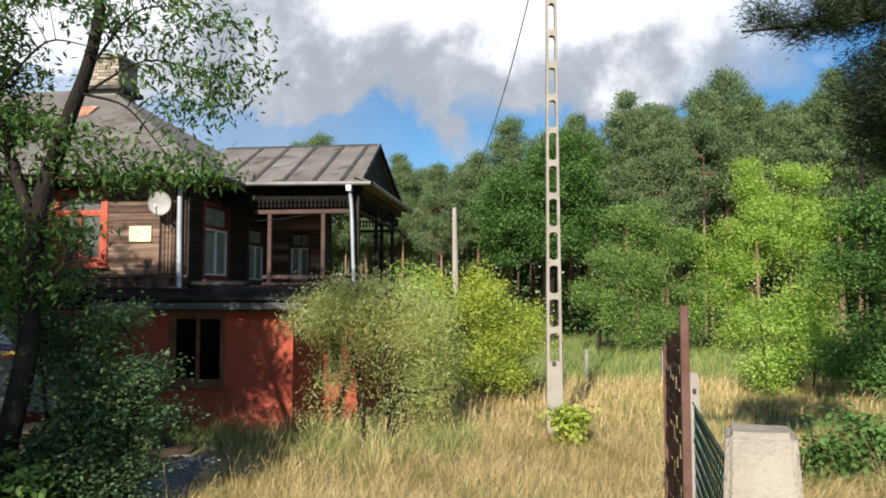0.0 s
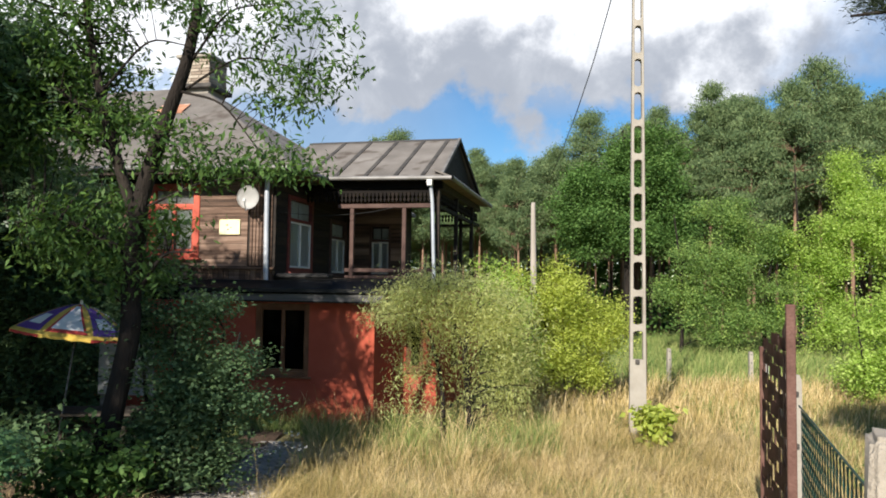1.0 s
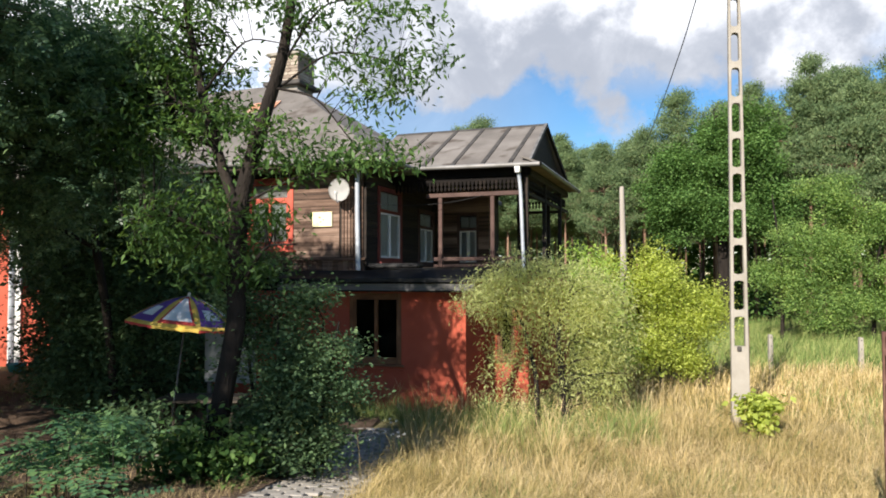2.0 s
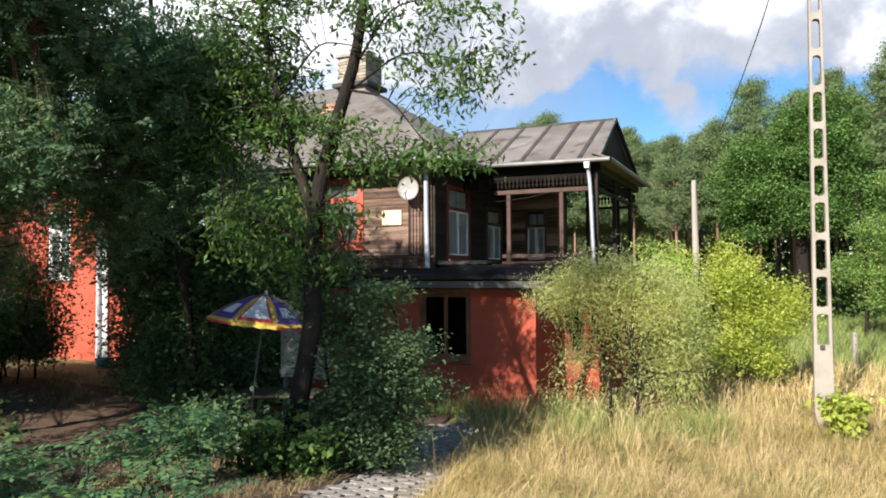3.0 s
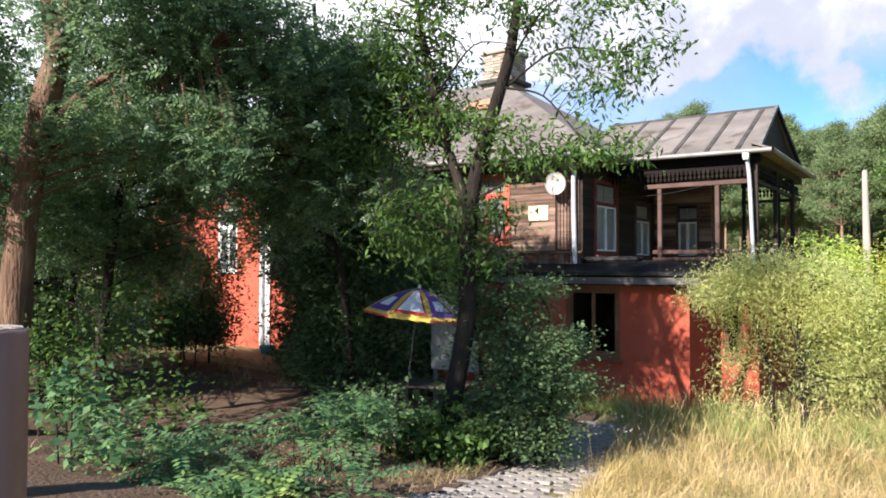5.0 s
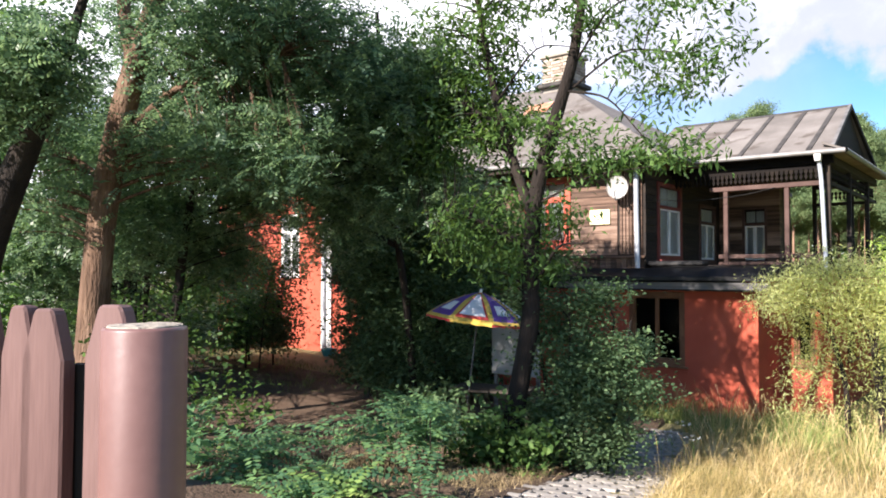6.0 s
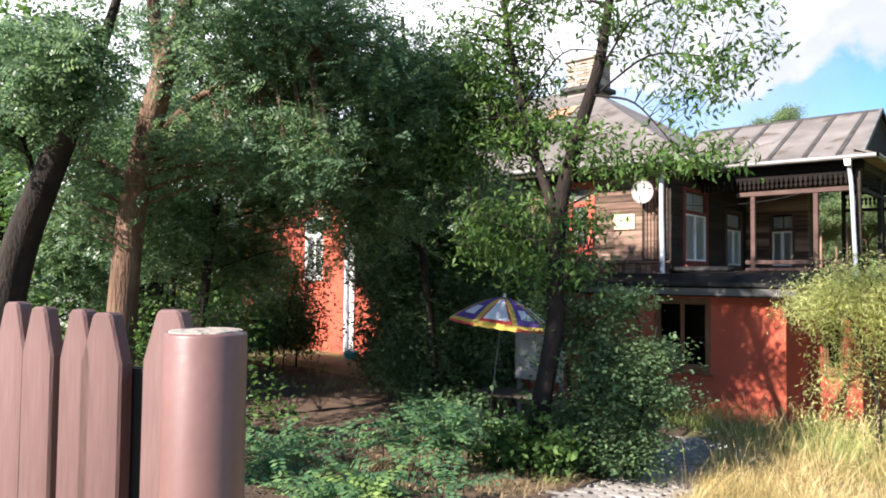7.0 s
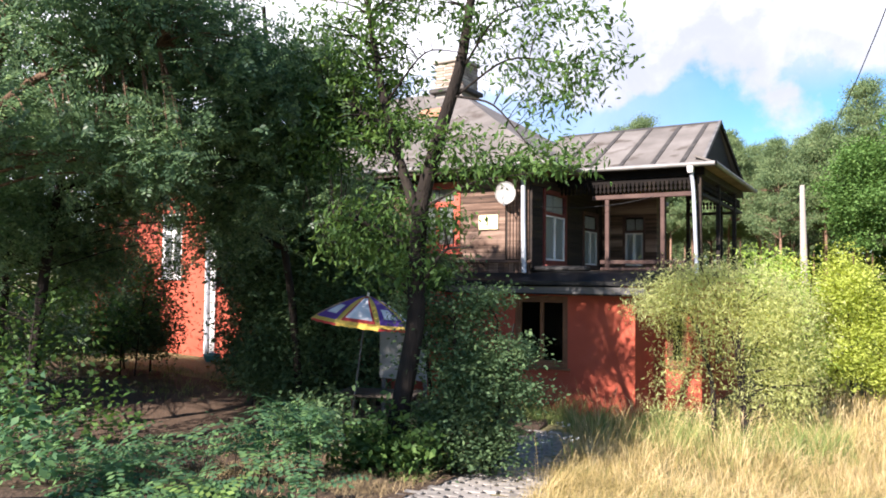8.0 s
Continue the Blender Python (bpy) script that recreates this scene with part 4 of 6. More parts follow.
willow_stems = [[(-0.68, 12.3, 0.0, 0.05), (-0.70, 12.3, 0.9, 0.04), (-0.9, 12.25, 1.7, 0.03), (-1.2, 12.2, 2.3, 0.012)],
                [(-0.2, 12.3, 0.0, 0.075), (-0.28, 12.3, 0.9, 0.06), (-0.35, 12.25, 1.6, 0.045), (-0.1, 12.3, 2.4, 0.02)],
                [(-0.3, 12.3, 1.2, 0.03), (0.2, 12.4, 1.9, 0.02), (0.6, 12.5, 2.2, 0.01)],
                [(-0.34, 12.3, 1.5, 0.03), (-0.7, 12.2, 2.4, 0.015), (-0.9, 12.2, 2.8, 0.008)]]
plant("willow_shrub", "silvery green willow shrub with bare lower stems before the porch", "shrub", willow_stems,
      [(-0.75, 12.2, 2.45, 0.75, 0.55, 0.5, 95), (-1.45, 12.1, 2.15, 0.42, 0.45, 0.42, 42), (0.05, 12.3, 2.3, 0.65, 0.55, 0.55, 75), (0.4, 12.5, 1.75, 0.5, 0.5, 0.6, 60), (0.35, 12.5, 0.95, 0.5, 0.5, 0.55, 50), (-0.3, 12.2, 1.9, 0.8, 0.45, 0.3, 46), (-1.75, 12.8, 2.25, 0.38, 0.35, 0.4, 22), (-1.2, 12.15, 1.4, 0.3, 0.35, 0.6, 20), (-1.3, 12.1, 0.7, 0.25, 0.3, 0.45, 9), (-0.6, 12.1, 1.35, 0.5, 0.35, 0.5, 9), (0.0, 12.2, 1.25, 0.5, 0.4, 0.6, 22), (-0.5, 12.1, 0.5, 0.6, 0.3, 0.4, 8), (0.3, 12.4, 0.45, 0.5, 0.4, 0.4, 12)],
      ("leaf", 0.075, 0.017, 0.5), M_BARK, L_WILLOW, (-0.3, 12.3, 0.0), per=60, spread=0.17, keep=0.15)
plant("lime_shrub", "bright yellow-green young tree in the meadow", "shrub",
      [[(1.9 + a, 16.6, 0.0, 0.035), (1.9 + 1.5 * a, 16.6, 1.2, 0.028), (1.9 + 3 * a, 16.6 + a, 2.6, 0.01)] for a in (-0.25, -0.05, 0.15, 0.3)],
      [(1.75, 16.6, 2.2, 0.75, 0.7, 0.75, 70), (2.5, 16.5, 1.8, 0.65, 0.6, 0.6, 55), (1.2, 16.6, 1.9, 0.5, 0.6, 0.6, 40), (1.9, 16.5, 1.1, 0.95, 0.7, 0.55, 80), (1.75, 16.6, 2.95, 0.3, 0.3, 0.35, 14), (0.75, 16.8, 2.6, 0.35, 0.4, 0.5, 20), (2.6, 16.5, 0.7, 0.4, 0.4, 0.4, 20)],
      ("leaf", 0.068, 0.038, 0.25), M_BARK, L_YELLOW, (1.9, 16.6, 0.0), clump=3, flat=0.8, per=110, spread=0.17, keep=0.2)
plant("elder_shrub", "lush green shrub behind the willow", "shrub",
      [[(0.4 + a, 15.2, 0.0, 0.03), (0.5 + a, 15.2, 1.4, 0.02), (0.4 + 1.5 * a, 15.2, 2.6, 0.01)] for a in (-0.2, 0.1, 0.4)],
      [(0.45, 15.2, 2.2, 0.6, 0.5, 0.75, 60), (0.6, 15.2, 1.1, 0.6, 0.5, 0.8, 50), (0.15, 15.3, 2.85, 0.3, 0.3, 0.3, 12)],
      ("leaf", 0.09, 0.035, 0.3), M_BARK, L_LIME, (0.4, 15.2, 0.0), per=52, spread=0.17, keep=0.2)
plant("maple_seedling", "small leafy green bush at the foot of the pole", "shrub",
      [[(2.6 + a, 11.9, 0.05, 0.008), (2.6 + 1.6 * a, 11.85, 0.45, 0.004)] for a in (-0.2, 0, 0.2)],
      [(2.62, 11.85, 0.45, 0.27, 0.25, 0.26, 24), (2.85, 11.9, 0.55, 0.15, 0.15, 0.12, 6)], ("leaf", 0.12, 0.085, 0.35), M_BARK, L_YELLOW, (2.6, 11.9, 0.03), per=22, spread=0.08)

# black locusts with pinnate leaves, filling the upper part over the yard
LF = ("frond", 0.34, 7, (0.074, 0.0185))
plant("locust_tree", "tall black locust with furrowed brown trunk", "tree",
      [[(-9.65, 6.0, 0.4, 0.24), (-9.5, 6.0, 2.4, 0.20), (-9.38, 6.0, 3.4, 0.19), (-9.0, 6.0, 4.7, 0.18), (-8.65, 6.0, 5.5, 0.15), (-8.25, 6.0, 6.3, 0.12), (-7.8, 6.1, 8.0, 0.05)],
       [(-8.75, 6.0, 5.2, 0.12), (-9.0, 6.0, 5.9, 0.10), (-9.3, 6.1, 7.5, 0.04)],
       [(-9.3, 6.0, 4.2, 0.06), (-8.2, 6.2, 5.0, 0.045), (-6.8, 6.6, 5.3, 0.02)],
       [(-9.4, 6.0, 3.8, 0.05), (-10.6, 5.7, 4.6, 0.04), (-11.5, 5.5, 4.9, 0.02)]],
      [(-7.9, 6.4, 5.6, 1.1, 0.9, 0.9, 60), (-6.8, 6.8, 5.5, 1.2, 1.0, 0.9, 80), (-10.7, 5.6, 5.0, 0.9, 0.9, 0.9, 44), (-8.0, 6.4, 4.2, 1.1, 0.9, 0.5, 44), (-6.7, 6.5, 4.05, 0.7, 0.5, 0.35, 30), (-9.0, 6.2, 7.4, 2.2, 1.8, 1.2, 30), (-10.2, 5.8, 3.6, 0.9, 0.8, 0.6, 34), (-6.5, 7.0, 5.9, 0.8, 0.8, 0.4, 20)],
      LF, M_BARKRED, L_LOCUST, (-9.75, 6.0, 0.35), per=12, spread=0.26, twig=0.014, fill=4, fill_size=0.10)
plant("locust_tree", "leaning dark-trunked black locust at the fence", "tree",
      [[(-9.95, 4.4, 0.5, 0.24), (-9.6, 4.45, 2.0, 0.21), (-9.27, 4.45, 2.9, 0.20), (-8.5, 4.45, 4.0, 0.15), (-8.05, 4.5, 4.7, 0.08), (-7.8, 4.6, 5.5, 0.05), (-7.5, 4.7, 6.6, 0.02)],
       [(-8.9, 4.45, 3.4, 0.05), (-9.2, 4.4, 4.2, 0.03), (-9.6, 4.4, 4.8, 0.012)]],
      [(-7.0, 4.8, 6.4, 0.8, 0.8, 0.6, 40), (-9.1, 4.2, 4.6, 0.6, 0.5, 0.7, 46), (-8.1, 4.1, 4.8, 0.45, 0.35, 0.55, 60), (-8.6, 4.7, 6.6, 1.5, 1.2, 0.9, 8), (-9.9, 4.6, 4.9, 0.7, 0.7, 0.5, 14), (-6.5, 5.2, 6.5, 1.0, 0.9, 0.6, 8)],
      LF, M_BARK, L_LOCUST, (-9.95, 4.4, 0.5), per=14, spread=0.24, twig=0.014, fill=4, fill_size=0.10)
plant("locust_tree", "black locust spreading over the garden table", "tree",
      [[(-7.7, 11.3, 0.1, 0.07), (-7.7, 11.0, 2.0, 0.07), (-7.3, 9.8, 4.0, 0.06), (-6.8, 8.7, 6.5, 0.03)],
       [(-7.4, 10.2, 3.4, 0.05), (-6.3, 8.8, 4.3, 0.035), (-5.5, 8.6, 4.5, 0.015)], [(-7.5, 10.4, 3.0, 0.05), (-8.6, 9.0, 3.9, 0.035), (-9.6, 9.0, 4.2, 0.015)]],
      [(-6.3, 8.6, 4.9, 0.9, 0.8, 0.9, 84), (-5.9, 8.6, 3.7, 0.7, 0.7, 0.6, 56), (-7.4, 8.8, 4.2, 1.0, 0.9, 0.7, 74), (-8.9, 9.0, 4.75, 1.1, 0.9, 0.5, 56), (-6.9, 8.8, 5.5, 1.2, 1.0, 0.4, 70), (-5.8, 8.4, 5.3, 0.55, 0.6, 0.6, 44), (-7.7, 9.0, 3.4, 0.55, 0.7, 0.4, 22)],
      LF, M_BARK, L_LOCUST, (-7.7, 11.3, 0.05), per=12, spread=0.24, twig=0.012, fill=4, fill_size=0.10)
plant("locust_tree", "black locust at the back of the shaded yard", "tree",
      [[(-13.5, 9.5, 0.1, 0.16), (-13.4, 9.5, 3.0, 0.13), (-13.0, 9.6, 6.5, 0.06)], [(-12.0, 8.5, 0.15, 0.10), (-11.7, 8.5, 2.2, 0.08), (-11.3, 8.5, 4.8, 0.04)]],
      [(-13.2, 9.5, 5.6, 2.0, 1.5, 1.2, 20), (-11.0, 8.5, 5.0, 1.5, 1.2, 1.0, 90), (-12.4, 8.6, 3.4, 1.3, 1.0, 0.7, 80), (-15.2, 9.5, 3.0, 1.3, 1.2, 1.2, 60), (-11.0, 8.6, 7.2, 2.4, 1.6, 1.2, 50)],
      LF, M_BARK, L_LOCUST, (-13.0, 9.3, 0.05), per=14, spread=0.32, twig=0.014, fill=4, fill_size=0.10)
# out of view behind the camera; added so its crown shades shrub and trunk
plant("locust_tree", "unseen black locust by the road, added to shade the shrubs", "tree",
      [[(-7.6, -1.0, 0.9, 0.2), (-7.4, -0.6, 3.5, 0.16), (-7.0, 0.0, 5.6, 0.1), (-6.7, 0.2, 7.6, 0.03)], [(-7.2, -0.3, 4.6, 0.08), (-6.2, 0.6, 5.8, 0.03)]],
      [(-6.7, 0.4, 5.9, 1.1, 1.1, 0.7, 44), (-6.6, 0.1, 7.2, 1.0, 1.0, 0.6, 20)],
      LF, M_BARK, L_LOCUST, (-7.6, -1.0, 0.85), per=12, spread=0.24, twig=0.014, fill=4, fill_size=0.10)
plant("thuja_shrub", "dark evergreen thicket between the umbrella and the red wing", "shrub",
      [[(-8.2 + a, 11.6 + b, 0.0, 0.06), (-8.2 + a, 11.6 + b, 2.0, 0.045), (-8.1 + 1.2 * a, 11.6 + b, 4.4, 0.015)] for a, b in ((-0.7, 0), (0, 0.2), (0.8, 0))],
      [(-8.2, 11.5, 1.0, 1.0, 0.6, 1.0, 144), (-8.3, 11.5, 2.7, 1.1, 0.6, 1.0, 144), (-7.3, 11.6, 1.9, 0.9, 0.6, 1.3, 128), (-6.9, 11.8, 3.0, 0.5, 0.5, 0.8, 50), (-8.0, 11.5, 4.0, 1.2, 0.7, 0.6, 96)],
      ("leaf", 0.085, 0.03, 0.3), M_BARK, L_DARK, (-8.2, 11.6, 0.0), per=70, spread=0.22, keep=0.4, fill=20)
plant("elder_thicket", "tall dark leafy thicket against the house wall", "shrub",
      [[(-6.2 + a, 12.6 - 0.1 * a, 0.0, 0.05), (-6.2 + a, 12.6, 2.0, 0.04), (-6.1 + 1.2 * a, 12.5, 4.6, 0.012)] for a in (-3.4, -1.6, -0.6)],
      [(-6.9, 12.5, 3.1, 0.6, 0.5, 1.2, 70), (-7.6, 12.5, 3.2, 1.0, 0.5, 1.5, 110), (-9.4, 12.8, 3.0, 1.1, 0.5, 1.6, 110), (-7.2, 12.4, 1.0, 0.9, 0.4, 0.9, 60), (-10.4, 13.2, 4.4, 0.7, 0.5, 0.8, 40), (-10.0, 13.1, 1.3, 0.75, 0.5, 1.1, 90), (-10.0, 13.1, 2.9, 0.75, 0.5, 1.0, 80)],
      ("leaf", 0.12, 0.06, 0.3), M_BARK, L_DARK, (-7.0, 12.6, 0.0), per=60, spread=0.24, keep=0.4, fill=16)
plant("locust_tree", "black locust behind the leaning trunk", "tree",
      [[(-10.5, 8.0, 0.1, 0.10), (-10.2, 8.0, 2.6, 0.08), (-9.6, 7.9, 5.0, 0.04)]],
      [(-9.4, 7.8, 4.75, 1.2, 0.9, 0.6, 96), (-10.6, 7.6, 3.3, 1.0, 0.8, 0.7, 80), (-8.3, 7.9, 5.4, 1.2, 0.9, 0.8, 100), (-11.8, 7.4, 4.6, 1.2, 0.9, 1.2, 70), (-12.6, 7.0, 2.8, 0.9, 0.8, 0.8, 60), (-11.9, 9.4, 1.4, 0.5, 0.5, 0.6, 24), (-13.4, 9.6, 1.4, 1.0, 0.6, 1.0, 50), (-9.9, 10.2, 4.6, 1.2, 0.6, 0.5, 56), (-8.6, 10.2, 3.4, 0.5, 0.5, 0.8, 40), (-15.0, 9.0, 2.0, 1.6, 0.8, 1.6, 80), (-6.2, 7.9, 4.8, 0.9, 0.7, 0.8, 44), (-9.5, 9.2, 4.0, 0.9, 0.5, 0.35, 60), (-11.2, 9.2, 3.3, 0.6, 0.5, 0.9, 70), (-10.25, 9.0, 2.9, 0.4, 0.3, 0.8, 50)],
      LF, M_BARK, L_LOCUST, (-10.5, 8.0, 0.05), per=12, spread=0.28, twig=0.006, keep=0.10, fill=4, fill_size=0.10)
plant("garden_shrub", "dark leafy shrub under the red wing's window", "shrub",
      [[(-12.6, 12.8, 0.0, 0.03), (-12.6, 12.8, 1.4, 0.015)], [(-13.4, 12.9, 0.0, 0.03), (-13.6, 12.9, 1.3, 0.015)]],
      [(-12.6, 12.8, 1.3, 0.8, 0.5, 0.6, 80), (-13.8, 12.8, 1.3, 0.8, 0.5, 0.7, 70), (-12.0, 12.9, 2.5, 0.25, 0.3, 0.8, 14), (-13.0, 12.7, 1.9, 0.6, 0.4, 0.25, 24)],
      ("leaf", 0.10, 0.05, 0.3), M_BARK, L_DARK, (-12.8, 12.8, 0.0), per=50, spread=0.2, keep=0.5)
# the last one, at (-17.7, 12.8), is added to shade the wing's left wall
for k, (hx, hy) in enumerate(((-21.0, 20.5), (-21.0, 13.8), (-24.0, 15.5), (-21.5, 18.0), (-24.5, 11.0), (-13.8, 6.5), (-19.5, 9.0), (-17.7, 12.8))):
    plant("hedge_tree", "dark leafy tree at the back of the yard", "tree",
          [[(hx, hy, 0, 0.09), (hx + 0.1, hy, 2.5, 0.07), (hx, hy, 6.0, 0.02)]],
          [(hx, hy, 3.6, 1.7, 1.2, 1.9, 90), (hx + 0.5, hy, 1.4, 1.6, 1.0, 1.1, 60), (hx, hy, 6.2, 1.5, 1.2, 1.3, 50)],
          ("leaf", 0.16, 0.09, 0.3), M_BARK, L_OAK, (hx, hy, 0), per=50, spread=0.34, keep=0.5, group="trees behind the yard")
plant("climbing_shrub", "loose leafy shrub before the red wing", "shrub",
      [[(-13.0, 12.3, 0.0, 0.02), (-12.9, 12.3, 2.0, 0.014), (-12.6, 12.3, 3.6, 0.007)], [(-12.6, 12.3, 0, 0.02), (-12.4, 12.3, 1.8, 0.012)]],
      [(-11.2, 11.9, 3.4, 0.7, 0.4, 0.5, 9), (-12.0, 11.9, 2.0, 0.6, 0.4, 0.8, 14), (-12.5, 12.4, 2.6, 0.45, 0.3, 0.7, 26), (-13.4, 12.6, 4.1, 0.7, 0.3, 0.3, 22), (-13.2, 11.8, 1.4, 0.9, 0.4, 0.8, 40)],
      ("leaf", 0.10, 0.05, 0.3), M_BARK, L_TREE, (-12.8, 12.3, 0.0), per=34, spread=0.2, keep=0.6)
plant("yard_shrub", "leafy green undergrowth at the yard's edge", "shrub",
      [[(-8.4 + a, 5.9, 0.4, 0.015), (-8.4 + a, 5.9, 1.4, 0.01), (-8.4 + 1.2 * a, 5.9, 2.2, 0.005)] for a in (-0.5, 0, 0.5)],
      [(-8.4, 5.9, 1.3, 0.8, 0.5, 0.7, 22), (-7.6, 6.4, 1.0, 0.6, 0.5, 0.5, 14), (-9.6, 7.0, 1.6, 0.9, 0.6, 0.9, 24), (-8.8, 7.4, 2.0, 0.7, 0.5, 0.4, 10)],
      ("leaf", 0.09, 0.055, 0.25), M_BARK, L_TREE, (-8.4, 5.9, 0.35), per=36, spread=0.2, keep=0.6)

# locust seedlings on the bank: arching fronds from a common foot
def seedling(x, y, n, reach, tall, material, label):
    z = float(ground_z(x, y))
    t = thing("locust_seedling", label, "shrub", (x, y, z), 0, "locust seedlings on the bank")
    n = int(n * 0.6)
    k = max(3, n // 8)
    foot = np.stack([rng.normal(0, reach * 0.45, k), rng.normal(0, reach * 0.35, k), np.zeros(k)], 1)
    top = foot + np.stack([rng.normal(0, 0.08, k), rng.normal(0, 0.08, k), rng.uniform(0.5, 1.0, k) * tall], 1)
    for a, b in zip(foot, top):
        V, F = tubes([bend([(*a, 0.007), (*(0.5 * (a + b) + rng.normal(0, 0.02, 3)), 0.005), (*b, 0.003)], 3)], 5)
        link_mesh("stem", raw("stem", V, F), M_BARK, t)
    i = rng.integers(0, k, n)
    f = rng.uniform(0.45, 1.0, (n, 1))
    at = foot[i] * (1 - f) + top[i] * f
    V, F = fronds(at, rng.uniform(0, 2 * np.pi, n), rng.normal(0.35, 0.3, n), rng.uniform(0.34, 0.6, n), 9, (0.085, 0.0225), 0.8, 0.12, 0.25)
    link_mesh("fronds", raw("fronds", V, F), material, t)


for x, y, n, reach, tall in ((-4.75, 6.4, 130, 0.45, 0.95), (-5.1, 7.0, 80, 0.4, 0.85), (-5.3, 6.1, 60, 0.4, 0.6), (-5.5, 4.9, 80, 0.45, 0.35), (-4.6, 4.9, 70, 0.4, 0.3), (-6.3, 4.8, 60, 0.4, 0.4), (-3.95, 5.3, 24, 0.25, 0.25), (-7.0, 5.2, 50, 0.35, 0.55), (-4.4, 4.7, 20, 0.14, 0.3), (-6.4, 6.2, 40, 0.4, 0.5)):
    seedling(x, y, n, reach, tall, L_MIX if n == 20 else L_FROND, "sunlit yellow-green locust seedling on the bank" if n == 20 else "pinnate blue-green locust seedling on the bank")
plant("hazel_sapling", "yellow-green broad-leaved sapling on the bank", "shrub",
      [[(-6.5, 4.5, 0.6, 0.012), (-6.5, 4.5, 1.4, 0.006)], [(-6.8, 4.6, 0.6, 0.012), (-6.9, 4.6, 1.7, 0.006)]],
      [(-6.7, 4.6, 1.3, 0.35, 0.3, 0.35, 18), (-6.1, 4.5, 0.95, 0.3, 0.2, 0.2, 8)], ("leaf", 0.11, 0.07, 0.3), M_BARK, L_FROND, (-6.5, 4.5, 0.55), per=14, spread=0.11)

# ---- trees at the meadow's edge ----
plant("birch_thicket", "mixed young deciduous trees at the meadow's edge", "tree",
      [[(9.0 + a, 29.0 + b, 0, 0.08), (9.1 + a, 29.0 + b, 2.6, 0.06), (9.1 + 1.3 * a, 29.0 + b, 5.6, 0.02)] for a, b in ((-1.2, 0), (0.4, 0.5), (2.0, 0.1))],
      [(8.7, 28.8, 3.2, 1.3, 1.1, 1.3, 60), (10.6, 29.3, 4.2, 1.3, 1.1, 1.5, 64), (9.7, 28.7, 1.3, 1.9, 0.9, 0.9, 46), (7.7, 28.8, 2.4, 0.7, 0.7, 0.9, 24), (9.6, 29, 5.6, 0.9, 0.8, 0.8, 24), (11.6, 28.9, 2.4, 0.8, 0.8, 1.2, 30)],
      ("leaf", 0.09, 0.055, 0.25), M_BARK, L_MIX, (9.0, 29.0, 0), per=230, clump=3, flat=0.65, spread=0.27, keep=0.3)
plant("maple_thicket", "sunlit green young maples at the meadow's edge", "tree",
      [[(13.7 + a, 29.0 + b, 0, 0.09), (13.8 + a, 29.0 + b, 3.2, 0.07), (13.9 + 1.2 * a, 29.0 + b, 7.6, 0.02)] for a, b in ((-1.4, 0), (0.2, 0.5), (1.9, 0.0), (3.8, 0.3))],
      [(12.9, 28.7, 4.2, 1.4, 1.2, 1.6, 60), (14.7, 28.8, 5.4, 1.6, 1.2, 1.7, 74), (16.8, 28.8, 4.6, 1.8, 1.2, 2.2, 80), (14.3, 28.2, 1.5, 2.8, 0.9, 1.1, 66), (13.9, 29.1, 7.4, 0.9, 0.9, 0.8, 20), (16.2, 29, 7.0, 1.0, 1.0, 0.9, 24)],
      ("leaf", 0.092, 0.058, 0.25), M_BARK, L_LIME, (13.8, 29.0, 0), per=230, clump=3, flat=0.65, spread=0.28, keep=0.3)
# the darker oak leaf colour here carries the thicket's shade
plant("maple_thicket", "shaded deciduous trees beside the meadow", "tree",
      [[(11.5 + a, 16.0 + b, 0, 0.08), (11.5 + a, 16.0 + b, 3.0, 0.06), (11.3 + a, 16.0 + b, 6.5, 0.02)] for a, b in ((-0.9, 0), (0.6, 0.5), (2.0, 0.2))],
      [(10.9, 16.0, 3.8, 1.4, 1.0, 1.7, 81), (12.0, 16.0, 2.4, 1.5, 1.0, 1.5, 74), (12.6, 16.2, 5.2, 1.8, 1.2, 1.6, 74), (10.2, 15.8, 1.2, 0.9, 0.7, 0.9, 37)],
      ("leaf", 0.095, 0.06, 0.25), M_BARK, L_OAK, (11.5, 16.0, 0), per=170, clump=3, flat=0.65, spread=0.25, keep=0.3)
plant("lime_bush", "sunlit lime-green bush at the meadow's edge", "shrub",
      [[(9.2 + a, 17.0, 0, 0.03), (9.2 + 1.3 * a, 17.0, 1.2, 0.02), (9.2 + 1.6 * a, 17.0, 2.6, 0.008)] for a in (-0.5, 0, 0.5)],
      [(9.1, 17.0, 1.5, 0.8, 0.6, 0.9, 54), (9.7, 17.1, 2.3, 0.6, 0.6, 0.7, 34), (8.6, 16.9, 0.7, 0.6, 0.5, 0.5, 26)],
      ("leaf", 0.085, 0.05, 0.25), M_BARK, L_LIME, (9.2, 17.0, 0), per=110, spread=0.2, keep=0.3)
